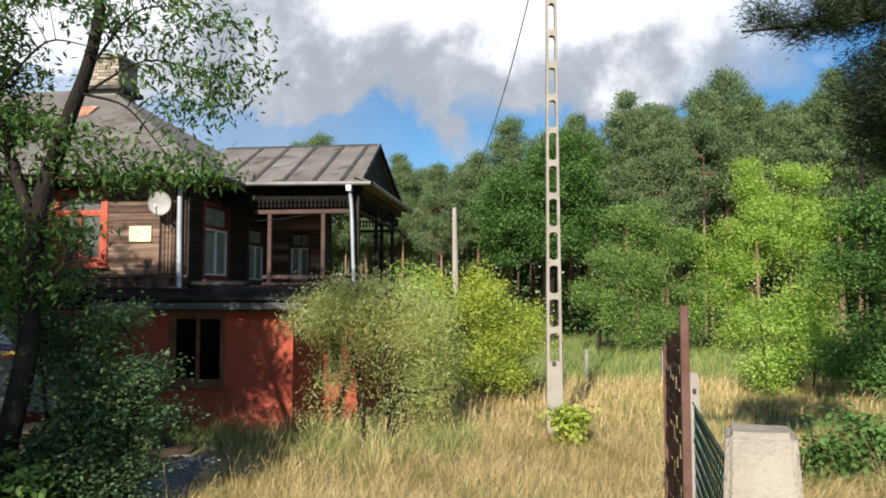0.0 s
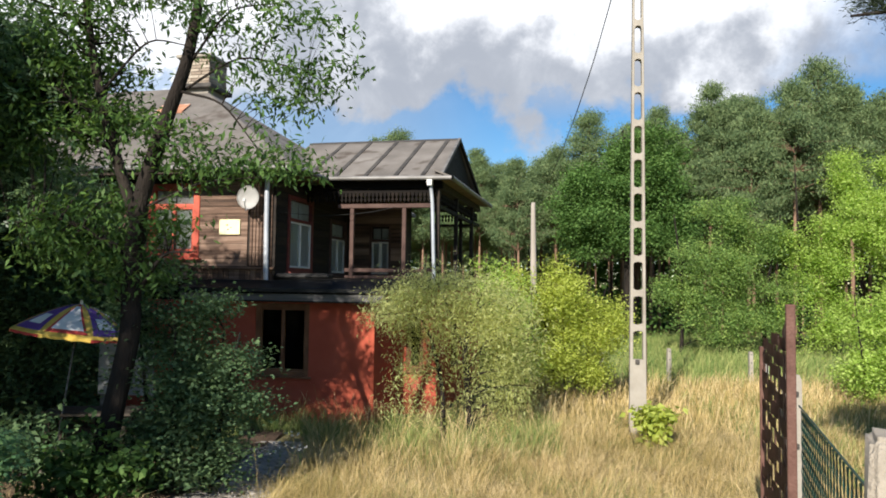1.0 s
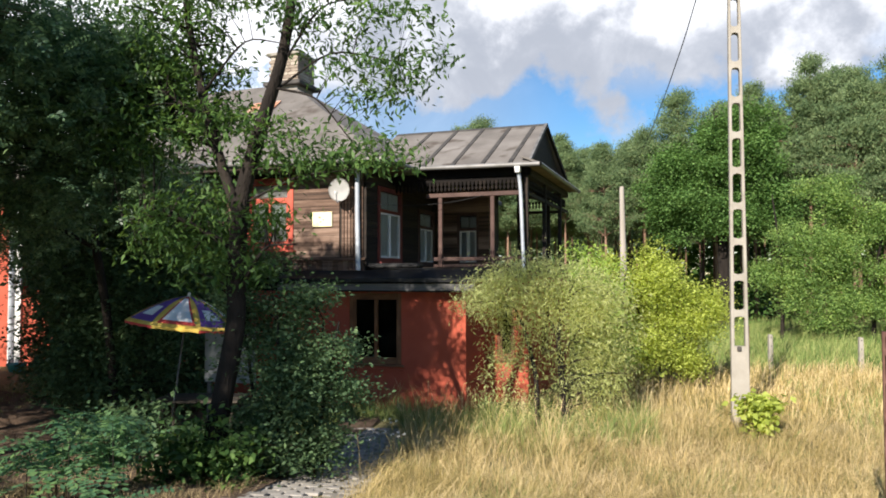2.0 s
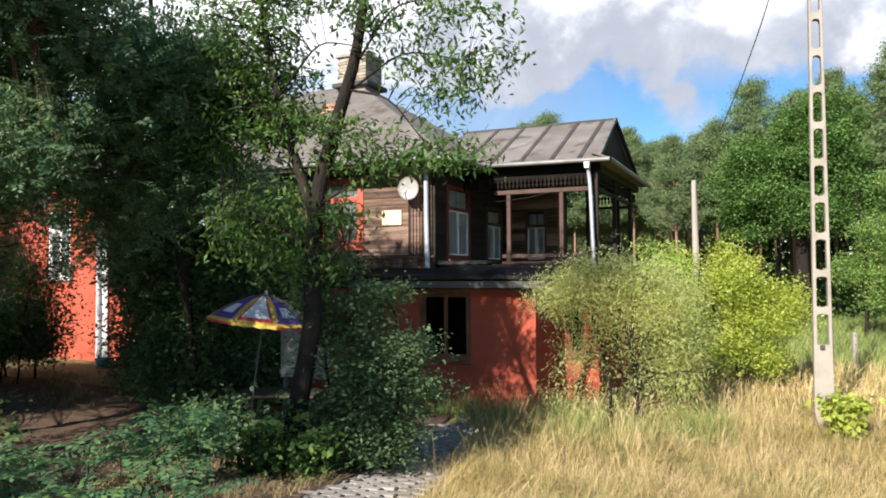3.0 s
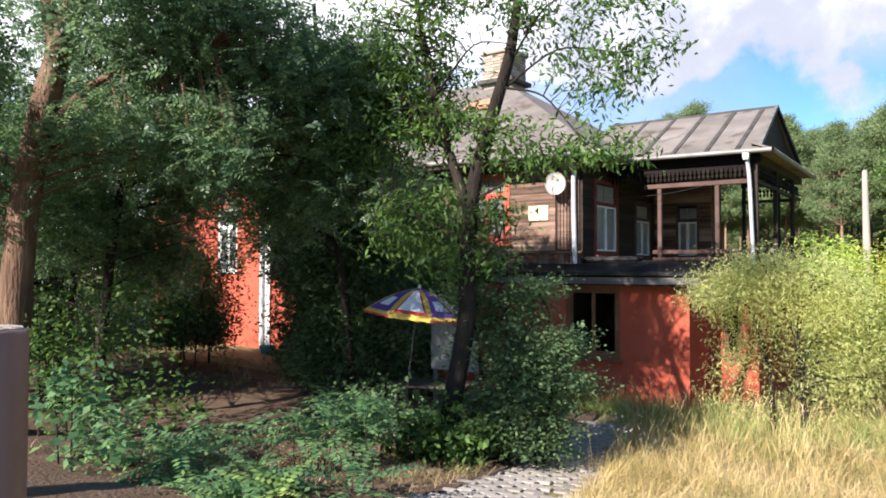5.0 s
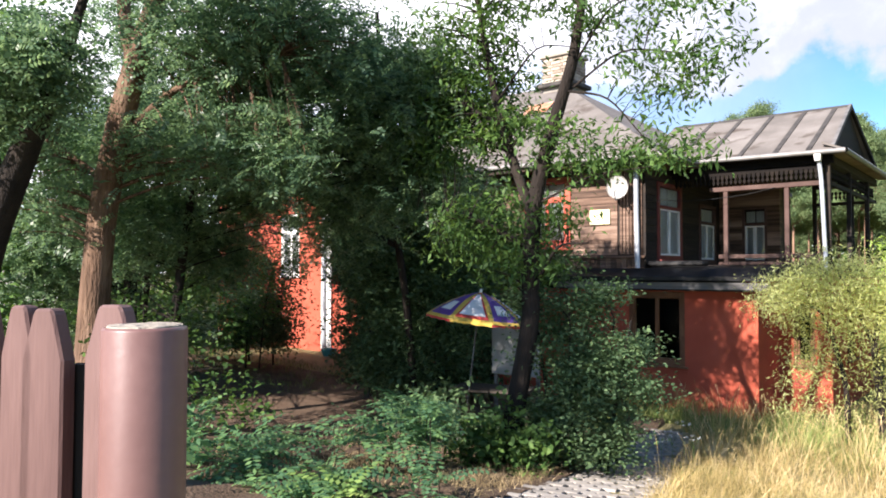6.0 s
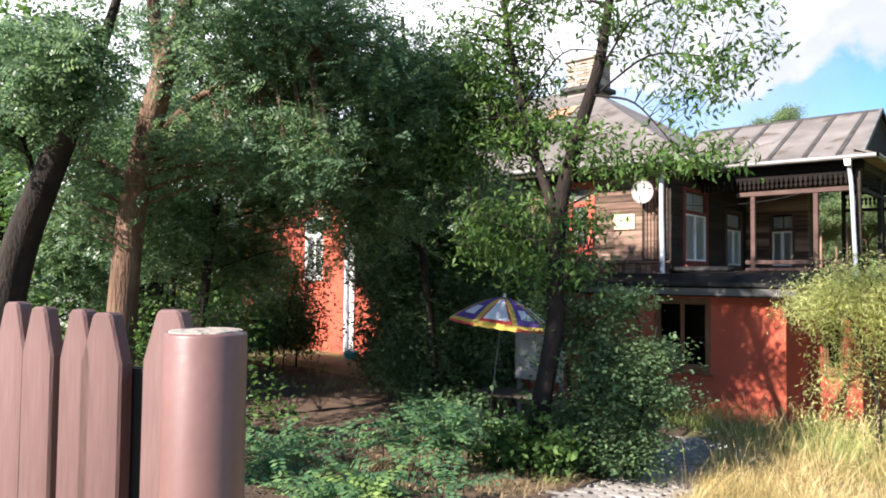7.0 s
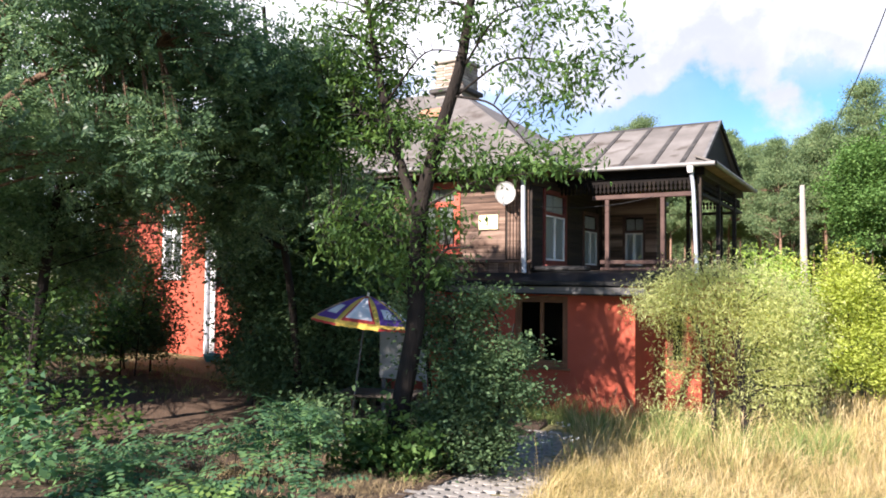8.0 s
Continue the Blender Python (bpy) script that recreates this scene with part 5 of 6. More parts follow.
plant("oak_tree", "broad dark green oak before the pine forest", "tree",
      [[(7.3, 36, 0, 0.3), (7.2, 36, 4, 0.24), (7.0, 36, 8, 0.12), (6.9, 36, 10.5, 0.04)], [(7.2, 36, 4.5, 0.14), (5.4, 36, 7.5, 0.05)], [(7.2, 36, 4.5, 0.14), (9.2, 36, 7.2, 0.05)]],
      [(5.6, 35.8, 7.9, 1.2, 1.2, 1.0, 70), (5.0, 35.6, 6.6, 1.4, 1.2, 0.9, 60), (8.3, 35.8, 9.4, 1.1, 1.2, 1.1, 60), (8.0, 35.6, 7.8, 1.6, 1.3, 0.9, 80), (7.0, 35.4, 5.6, 2.4, 1.4, 1.0, 90), (6.9, 35.8, 9.2, 0.8, 0.8, 0.8, 24), (9.3, 36, 5.6, 1.2, 1.2, 1.3, 60), (4.8, 36, 5.4, 1.2, 1.2, 1.2, 50)],
      ("leaf", 0.14, 0.09, 0.2), M_BARK, L_OAK, (7.3, 36, 0), per=170, clump=3, flat=0.65, spread=0.34, keep=0.3)
plant("meadow_bush", "bright green maple seedling beside the fence", "shrub",
      [[(5.6 + a, 9.2, 0.05, 0.01), (5.6 + 1.3 * a, 9.2, 0.9, 0.005)] for a in (-0.3, 0, 0.3)],
      [(5.6, 9.2, 0.65, 0.5, 0.4, 0.35, 36), (5.3, 9.3, 0.35, 0.6, 0.4, 0.25, 30), (6.4, 9.4, 0.55, 0.5, 0.4, 0.35, 24)], ("leaf", 0.10, 0.06, 0.3), M_BARK, L_OAK, (5.6, 9.2, 0.02), per=20, spread=0.13)

# a pine bough reaching in overhead
nb = thing("pine_tree", "dark pine with boughs hanging over the meadow's edge", "tree", (6.2, 6.6, 0.3))
stems = [bend(p) for p in ([(6.2, 6.6, 0.3, 0.2), (6.2, 6.6, 3.0, 0.17), (6.1, 6.6, 6.0, 0.12), (6.0, 6.6, 8.5, 0.05)], [(6.1, 6.6, 5.4, 0.06), (4.9, 6.4, 5.2, 0.045), (3.9, 6.2, 5.0, 0.03), (2.95, 6.1, 4.85, 0.012)],
                           [(6.15, 6.6, 5.0, 0.06), (5.0, 6.3, 4.6, 0.04), (4.0, 6.1, 4.15, 0.015)], [(6.1, 6.6, 5.8, 0.06), (4.8, 6.3, 5.9, 0.04), (3.6, 6.1, 5.7, 0.015)])]
# the last blob is crown out of view, added for the shade it casts
cs = in_blobs([(3.7, 6.1, 5.0, 0.36, 0.3, 0.2, 12), (4.3, 6.2, 5.15, 0.5, 0.4, 0.35, 30), (3.15, 6.1, 5.0, 0.2, 0.2, 0.12, 4), (4.3, 6.2, 4.25, 0.4, 0.4, 0.32, 26), (4.75, 6.3, 4.6, 0.6, 0.5, 0.5, 50), (4.6, 6.2, 5.75, 0.7, 0.5, 0.35, 30), (5.3, 6.4, 5.2, 0.8, 0.6, 0.7, 50), (4.75, 6.6, 4.05, 0.36, 0.4, 0.4, 30), (6.9, 6.3, 7.4, 1.3, 1.2, 1.2, 70)])
V, F = tubes(stems, 8)
V2, F2 = tubes(twigs(stems[1:], cs, 0.008), 4)
off = np.array((6.2, 6.6, 0.3))
link_mesh("trunk", raw("trunk", np.concatenate([V, V2]) - off, np.concatenate([F, F2 + len(V)])), M_BARK, nb, smooth=True)
V, F = leaves(around(cs, 330, 0.085, 0.7), 0.075, 0.0085, -0.2, 1.0)
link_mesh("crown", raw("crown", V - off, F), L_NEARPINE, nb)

# ---- the pine forest ----
def pine(h, k):
    t = thing("pine_tree", "tall Scots pine with bare orange trunk in the forest", "tree", (0, 0, 0), 0, "pines of the forest")
    lean = rng.normal(0, 0.15, 2)
    st = [bend([(0, 0, 0, 0.115), (lean[0] * 0.4, lean[1] * 0.4, h * 0.5, 0.085), (lean[0], lean[1], h, 0.02)])]
    cs = []
    lo = h * (0.50 if k % 2 else 0.58)
    levels = 13
    for i in range(levels):
        f = min(1.0, max(0.0, (i + rng.uniform(-0.5, 0.5)) / (levels - 1)))
        z = lo + (h - lo) * f
        reach = (1 - f) ** 0.7 * h * 0.19 + 0.25
        for a in np.linspace(0, 2 * math.pi, 5 if f < 0.8 else 3, endpoint=False) + rng.uniform(0, 6):
            a, out = a + rng.normal(0, 0.3), reach * rng.uniform(0.45, 1.2)
            for q in ((0.5, 0.78, 1.0) if out > 0.9 else (0.7, 1.0)):
                cs.append((lean[0] * z / h + out * q * math.cos(a), lean[1] * z / h + out * q * math.sin(a), z + 0.35 * out * q + rng.normal(0, 0.18)))
    cs.append((lean[0], lean[1], h + 0.15))
    cs.append((lean[0], lean[1], h - 0.25))
    cs = np.array(cs)
    V, F = tubes(st, 7)
    V2, F2 = tubes(twigs(st, cs, 0.02), 3)
    link_mesh("trunk", raw("trunk", np.concatenate([V, V2]), np.concatenate([F, F2 + len(V)])), M_PINEBARK, t, smooth=True)
    V, F = leaves(around(cs, 170, 0.27, 0.62), 0.19, 0.045, -0.6, 0.6)
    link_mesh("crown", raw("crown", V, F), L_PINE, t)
    return t


pines = [pine(12.0 + 0.9 * (k % 3), k) for k in range(6)]
spots = []
for row, (y0, n) in enumerate(((41, 48), (44.5, 50), (49, 46), (55, 44), (62, 44), (71, 44), (83, 44))):
    for i in range(n):
        x = -40 + 95 * (i + rng.uniform(0.1, 0.9)) / n
        spots.append((x, y0 + rng.uniform(-1.8, 1.8) - 0.10 * max(0, x - 12)))
used = set()
for i, (x, y) in enumerate(spots):
    # taller on the rise to the east
    s = rng.uniform(0.90, 1.05) * (0.80 + 0.014 * min(26, max(0, x)))
    k = i % 6
    m = pose(x, y, -0.05, 0, 0, rng.uniform(0, 360)) @ Matrix.Diagonal((s, s, s, 1))
    if k not in used:
        used.add(k)
        pines[k].matrix_world = m
    else:
        o = copy_thing(pines[k], Matrix())
        o.matrix_basis = m
V, F = leaves(around(np.stack([rng.uniform(-40, 55, 1500), rng.uniform(37, 60, 1500), rng.uniform(0.2, 1.6, 1500)], 1), 26, 0.5), 0.28, 0.16, 0.2)
under = link_mesh("undergrowth", raw("undergrowth", V, F), L_OAK)
tagged(under, "low green undergrowth along the forest edge", "undergrowth", kind="stuff")
V, F = leaves(around(np.stack([rng.uniform(-60, 75, 5200), rng.uniform(88, 96, 5200), 0.2 + 10.8 * rng.uniform(0, 1, 5200) ** 1.6], 1), 14, 1.0), 0.9, 0.5, 0.2)
woods = link_mesh("far_woods", raw("far_woods", V, F), L_OAK)
tagged(woods, "dense dark woods behind the pines", "woods", kind="stuff")

# ---- grass ----
def grass(name, label, xy, h0, h1, width, material, lean=0.45):
    n = len(xy)
    z = ground_z(xy[:, 0], xy[:, 1])
    base = np.stack([xy[:, 0], xy[:, 1], z - 0.02], 1)
    h = rng.uniform(h0, h1, n) * rng.uniform(0.6, 1.0, n)
    # blades of one tuft lie over the same way
    tuft = np.array([(noise.noise((x * 1.6, y * 1.6, 7.0)), noise.noise((x * 2.3, y * 2.3, 21.0))) for x, y in xy])
    az = tuft[:, 0] * 9.0 + rng.normal(0, 1.5, n)
    le = np.abs(rng.normal(0, lean, n)) + 0.05 + lean * np.clip(tuft[:, 1] * 1.6, 0, 1.2)
    h = h * np.clip(1.0 + 1.1 * tuft[:, 1], 0.35, 1.6)
    d = np.stack([np.cos(az), np.sin(az), np.zeros(n)], 1)
    s = np.stack([-np.sin(az + 0.8), np.cos(az + 0.8), np.zeros(n)], 1) * (width * rng.uniform(0.6, 1.3, n))[:, None]
    up = np.array([0, 0, 1.0])
    p1 = base + up * (h * 0.55)[:, None] + d * (h * le * 0.25)[:, None]
    p2 = base + up * (h * (1 - 0.25 * le))[:, None] + d * (h * le * 0.9)[:, None]
    V = np.stack([base - s, base + s, p1 - s * 0.7, p1 + s * 0.7, p2 - s * 0.15, p2 + s * 0.15], 1).reshape(-1, 3)
    i = np.arange(n)[:, None] * 6
    F = np.concatenate([i + [0, 1, 3, 2], i + [2, 3, 5, 4]])
    ob = link_mesh(name, raw(name, V, F), material)
    return tagged(ob, label, "grass", kind="stuff")


def scatter(n, x0, x1, y0, y1, keep):
    xy = np.stack([rng.uniform(x0, x1, n), rng.uniform(y0, y1, n)], 1)
    return xy[[keep(x, y) for x, y in xy]]


def on_path(x, y):
    c = path_mid(y)
    return abs(x - c) < 0.54 and 4.8 < y < 12.6


def path_mid(y):
    return float(np.interp(y, (5.0, 6.5, 8.3, 10.0, 11.5, 12.6), (-3.05, -2.95, -2.98, -3.06, -3.35, -3.72)))


def patchy(x, y, s=0.6):
    return noise.noise((x * s, y * s, 3.0))


def dry(x, y):
    return not on_path(x, y) and x > -2.7 - 0.1 * max(0, y - 10) and not (-14 < x < 0.9 and y > 13.4) and rng.random() < 0.72 + 0.8 * patchy(x, y) - 0.45 * (x < -0.6 and y > 11.4)


grass("tall_dry_grass", "tall dry yellow meadow grass", scatter(150000, -2.9, 8, 6.2, 14, dry), 0.08, 0.44, 0.0024, M_GRASS, 1.25)
grass("fresh_grass", "fresh green blades among the dry meadow grass", scatter(120000, -2.9, 10, 6.2, 15, lambda x, y: dry(x, y) and rng.random() < 0.10 + 1.3 * patchy(x + 9, y, 0.8)), 0.08, 0.34, 0.003, M_GREENGRASS, 1.1)
grass("dry_grass", "dry yellow meadow grass farther off", scatter(34000, -1.5, 16, 14, 20, dry), 0.2, 0.6, 0.007, M_GRASS)
grass("green_grass", "shaded green grass by the house wall", scatter(17000, -4.8, 1.2, 11.0, 13.6, lambda x, y: not on_path(x, y) and rng.random() < 0.8 + patchy(x, y)), 0.12, 0.55, 0.0045, M_GREENGRASS)
grass("meadow_grass", "green grass at the far side of the meadow", scatter(60000, -2, 22, 18.5, 38, lambda x, y: rng.random() < (y - 18) / 5), 0.25, 0.75, 0.010, M_GREENGRASS)
grass("bank_tufts", "bleached dry grass tufts beside the path", scatter(14000, -6.2, -3.6, 5.6, 8.6, lambda x, y: not on_path(x, y) and rng.random() < 0.45 + 1.2 * patchy(x, y, 1.1)), 0.05, 0.24, 0.003, M_DULLGRASS, 1.0)
grass("bank_grass", "sparse dry grass on the bank", scatter(9000, -8, -2.4, 5.0, 9.2, lambda x, y: not on_path(x, y) and rng.random() < 0.35 + 0.9 * patchy(x, y, 0.9)), 0.06, 0.28, 0.003, M_DULLGRASS, 0.8)


def stalks(name, label, xy, h0, h1, width, material):
    """Long single stalks that rise and bow over, with a feathery head at the tip."""
    n, k = len(xy), 7
    base = np.stack([xy[:, 0], xy[:, 1], ground_z(xy[:, 0], xy[:, 1]) - 0.02], 1)
    h = rng.uniform(h0, h1, n)
    # neighbours in a tuft bow much the same way
    az = np.array([noise.noise((x * 0.9, y * 0.9, 5.0)) for x, y in xy]) * 8.0 + rng.normal(0, 0.7, n)
    bow = rng.uniform(0.25, 1.9, n) ** 1.2
    d = np.stack([np.cos(az), np.sin(az), np.zeros(n)], 1)
    side = np.stack([np.ones(n), np.zeros(n), np.zeros(n)], 1)
    p, V = base.copy(), []
    for i in range(k + 1):
        f = i / k
        w = width * ((1 - 0.6 * f) if i < k - 1 else (1.2 if i == k - 1 else 0.2))
        V += [p - side * w, p + side * w]
        lean = 0.12 + bow * f ** 1.4
        p = p + (d * np.sin(lean)[:, None] + np.array([0, 0, 1.0]) * np.cos(lean)[:, None]) * (h / k)[:, None]
    V = np.stack(V, 1).reshape(-1, 3)
    i = np.arange(n)[:, None] * (2 * k + 2)
    F = np.concatenate([i + [2 * j, 2 * j + 1, 2 * j + 3, 2 * j + 2] for j in range(k)])
    return tagged(link_mesh(name, raw(name, V, F), material), label, "grass", kind="stuff")


stalks("seed_stalks", "long bleached grass stalks bending in the meadow", scatter(4200, -2.5, 6, 6.8, 13.2, lambda x, y: not on_path(x, y) and rng.random() < 0.28 + 1.3 * patchy(x + 3, y, 0.7)), 0.35, 0.85, 0.0016, M_GRASS)
stalks("shade_stalks", "long bleached grass stalks by the house", scatter(600, -3.6, 1.4, 10.5, 13.4, lambda x, y: not on_path(x, y)), 0.45, 0.85, 0.0018, M_GRASS)
# white-flowered weeds by the path's edge
for fx, fy, fh in ((-2.62, 9.25, 0.5), (-2.5, 9.4, 0.62), (-2.72, 9.1, 0.42), (-2.35, 9.2, 0.48)):
    fz = float(ground_z(fx, fy))
    wf = thing("white_flower", "white-flowered weed at the edge of the paved path", "flower", (fx, fy, fz), 0, "white flowers by the path")
    V, F = tubes([bend([(0, 0, 0, 0.003), (0.02, 0, fh * 0.6, 0.0025), (0.0, 0.02, fh, 0.002)], 4)] + [bend([(0.015, 0, fh * 0.65, 0.002), (0.05 * c, 0.05 * d, fh * 0.85, 0.0015), (0.08 * c, 0.08 * d, fh * 0.95, 0.001)], 3) for c, d in ((1, 0.3), (-1, 0.5), (0.2, -1))], 4)
    link_mesh("stem", raw("stem", V, F), M_GREENGRASS, wf)
    for c, d, g in ((0, 0.25, 1.0), (1, 0.3, 0.95), (-1, 0.5, 0.95), (0.2, -1, 0.95)):
        V, F = leaves(np.array([(0.08 * c, 0.08 * d, fh * g)]) + rng.normal(0, 0.008, (14, 3)), 0.022, 0.016, -0.2)
        link_mesh("flower_head", raw("flower_head", V, F), M_WHITE, wf)
grass("yard_grass", "thin green grass on the yard by the wing", scatter(4000, -15, -10, 11.0, 13.6, lambda x, y: rng.random() < 0.6 + patchy(x, y)), 0.06, 0.25, 0.005, M_GREENGRASS, 0.7)
grass("side_grass", "green grass in the shade beyond the fence", scatter(16000, 4.5, 14, 8.5, 18, lambda x, y: True), 0.1, 0.45, 0.006, M_GREENGRASS)
# ---- things in the meadow and the yard ----
pole = thing("power_pole", "slotted concrete power pole in dry grass", "utility pole", (2.66, 12.9, 0), -4)
H, W0, W1 = 9.2, 0.15, 0.085
def half_w(z):
    return W0 + (W1 - W0) * z / H
def pole_bar(x0a, x0b, x1a, x1b, z0, z1):
    bm = bmesh.new()
    v = [bm.verts.new((x, y, z)) for z, a, b in ((z0, x0a, x0b), (z1, x1a, x1b)) for x, y in ((a, -0.07), (b, -0.07), (b, 0.07), (a, 0.07))]
    for f in ((3, 2, 1, 0), (4, 5, 6, 7), (0, 1, 5, 4), (1, 2, 6, 5), (2, 3, 7, 6), (3, 0, 4, 7)):
        bm.faces.new([v[i] for i in f])
    return bm
for s in (-1, 1):
    a0, a1 = half_w(0), half_w(H)
    c = [s * a0, s * (a0 - 0.058), s * a1, s * (a1 - 0.035)]
    bm = pole_bar(min(c[:2]), max(c[:2]), min(c[2:]), max(c[2:]), -0.4, H)
    bmesh.ops.bevel(bm, geom=bm.edges[:], offset=0.008, segments=1, affect="EDGES")
    part("leg", bm, M_CONCRETE, pole)
z = 1.36
part("web", pole_bar(-half_w(0) + 0.05, half_w(0) - 0.05, -half_w(1.36) + 0.05, half_w(1.36) - 0.05, -0.4, 1.36), M_CONCRETE, pole)
while z < H - 0.3:
    # a slot with rounded ends: the web above it is arched below and above
    gap = 0.47
    z2 = min(z + gap + 0.13, H)
    bm = bmesh.new()
    r = half_w(z) - 0.04
    prof = [(-r, z + gap - 0.05), (-r, z2 + 0.06), (-r * 0.7, z2 + 0.015), (0, z2), (r * 0.7, z2 + 0.015), (r, z2 + 0.06), (r, z + gap - 0.05), (r * 0.7, z + gap + 0.015), (0, z + gap + 0.03), (-r * 0.7, z + gap + 0.015)]
    part("web", prism(prof, -0.066, 0.066), M_CONCRETE, pole)
    z = z2
part("bolt_plate", box(-0.05, 0.02, -0.10, -0.066, 1.28, 1.36, bevel=0.01), M_SEAM, pole)
part("earth_strap", box(half_w(1.0) - 0.005, half_w(1.0) + 0.012, -0.02, 0.01, 0.9, 1.7), M_RUST, pole)
cable = thing("power_cable", "black overhead cable running to the far pole", "cable")
V, F = tubes([bend([(2.3, 12.0, 8.6, 0.011), (2.35, 13.5, 8.18, 0.011), (2.53, 17, 7.97, 0.012), (2.79, 22, 7.96, 0.013), (3.35, 32, 8.36, 0.014), (3.8, 41, 8.9, 0.014)], 8)], 6)
link_mesh("strand", raw("strand", V, F), M_CABLE, cable)
fp = thing("utility_pole", "old grey wooden pole beyond the shrubs", "utility pole", (1.74, 25, 0))
V, F = tubes([[(0, 0, -0.1, 0.12), (0, 0, 3, 0.11), (-0.03, 0, 5.5, 0.075)]], 10)
link_mesh("shaft", raw("shaft", V, F), M_POLEWOOD, fp, "", True)
part("cap", box(-0.09, 0.03, -0.06, 0.06, 5.49, 5.54, bevel=0.01), M_POLEWOOD, fp)


def concrete_post(x, y, h, w=0.06, label="grey concrete fence post in the grass"):
    t = thing("fence_post", label, "fence post", (x, y, float(ground_z(x, y))), rng.uniform(-8, 8), "concrete fence posts")
    part("shaft", prism([(-w, -0.1), (w, -0.1), (w * 0.8, h - 0.04), (w * 0.5, h), (-w * 0.5, h), (-w * 0.8, h - 0.04)], -w, w), M_CONCRETE, t)
    for z in (h * 0.35, h * 0.65, h * 0.9):
        part("wire_hook", box(-0.01, 0.01, -w - 0.02, -w, z, z + 0.03), M_SEAM, t)


for x, y in ((5.2, 20.7), (3.35, 20.9), (3.0, 27), (7.4, 20.6)):
    concrete_post(x, y, 0.92)
concrete_post(2.12, 5.35, 1.45, 0.055, "pale concrete fence post behind the gate")

# gate leaf of woven steel straps, standing open
gate = thing("steel_gate", "rusty brown gate leaf of woven steel straps, standing open", "gate", (1.665, 4.27, float(ground_z(1.66, 4.3))), 0)
gdir = Vector((0.95, 3.0, 0)).normalized()
gate.matrix_world = Matrix.Translation((1.665, 4.27, 0.55)) @ Matrix.Rotation(math.atan2(gdir.y, gdir.x), 4, "Z")
part("stile", box(-0.03, 0.03, -0.025, 0.025, 0.05, 1.93, bevel=0.004), M_RUST, gate)
LEAF = 2.6
def gtop(s):
    return 1.90 - 0.42 * min(1, s / LEAF) ** 0.7
part("stile", box(LEAF - 0.03, LEAF + 0.03, -0.025, 0.025, 0.05, gtop(LEAF) + 0.03, bevel=0.004), M_RUST, gate)
for i in range(7):
    s = 0.16 + (LEAF - 0.3) * i / 6
    part("upright_strap", prism([(s - 0.05, 0.1), (s + 0.05, 0.1), (s + 0.05, gtop(s)), (s - 0.05, gtop(s))], -0.012, -0.004), M_RUST, gate)
for i in range(12):
    z = 0.16 + 0.135 * i
    reach = LEAF if z < gtop(LEAF) else LEAF * min(1, max(0.06, ((1.90 - z) / 0.42) ** (1 / 0.7)))
    sag = rng.uniform(-0.06, 0.05)
    wide = rng.uniform(0.065, 0.105)
    bm = bmesh.new()
    n = 14
    rows = []
    for k in range(n + 1):
        s = reach * k / n
        y = rng.uniform(0.008, 0.026) * math.cos(math.pi * (s - 0.16) / ((LEAF - 0.3) / 6) + i * math.pi)
        rows.append([bm.verts.new((s, y, z + sag * k / n)), bm.verts.new((s, y, z + wide + sag * k / n))])
    for p, q in zip(rows, rows[1:]):
        bm.faces.new((p[0], q[0], q[1], p[1]))
    bmesh.ops.solidify(bm, geom=bm.faces[:], thickness=0.005)
    part("woven_strap", bm, M_RUST, gate)
part("top_plate", prism([(0.03, 1.70), (0.5, 1.68), (0.5, gtop(0.5)), (0.03, 1.9)], -0.006, 0.0), M_RUST, gate)
# a small black box stands in for the dark of the hole
part("eye_hole", box(-0.008, 0.008, -0.028, -0.024, 1.82, 1.85), M_DARK, gate)
part("handle", box(LEAF - 0.02, LEAF + 0.06, -0.05, -0.025, 1.22, 1.4, bevel=0.01), M_WHITE, gate, "pale latch plate")
V, F = tubes([bend([(0.1 + 0.35 * i, -0.04, 0.2 + 0.22 * i, 0.004), (0.5 + 0.3 * i, -0.06, 0.55 + 0.2 * i, 0.004), (0.75 + 0.3 * i, -0.03, 1.0 + 0.1 * i, 0.003)], 4) for i in range(4)], 4)
link_mesh("dry_vine", raw("dry_vine", V, F), M_POLEWOOD, gate, "dry grey vine stems")

# concrete corner pillar and the chain-link fence
pillar = thing("concrete_pillar", "rough pale concrete fence pillar with worn edges", "pillar", (0.822, 1.66, 0.79), -24)
bm = box(-0.083, 0.083, -0.085, 0.085, 0, 1.45)
bmesh.ops.subdivide_edges(bm, edges=bm.edges[:], cuts=7, use_grid_fill=True)
bmesh.ops.bevel(bm, geom=[e for e in bm.edges if e.calc_face_angle(0) > 1.0], offset=0.016, segments=3, affect="EDGES")
for v in bm.verts:
    f = 1.0 - 0.10 * max(0.0, v.co.z - 1.25) / 0.2
    q = v.co * 9
    v.co.x, v.co.y = v.co.x * f, v.co.y * f
    v.co += Vector((noise.noise(q), noise.noise(q + Vector((5, 0, 0))), noise.noise(q + Vector((0, 7, 0))))) * 0.008
part("shaft", bm, M_PILLAR, pillar, "", True)
mesh_fence = thing("chain_link_fence", "green plastic-coated chain-link mesh between pillar and gate", "fence")
p0, p1 = np.array([0.872, 1.72, 0]), np.array([1.70, 4.25, 0])
L0 = np.linalg.norm(p1 - p0)
dirv = (p1 - p0) / L0
strands = []
step = 0.086
rows = 17
cols = int(L0 / step)
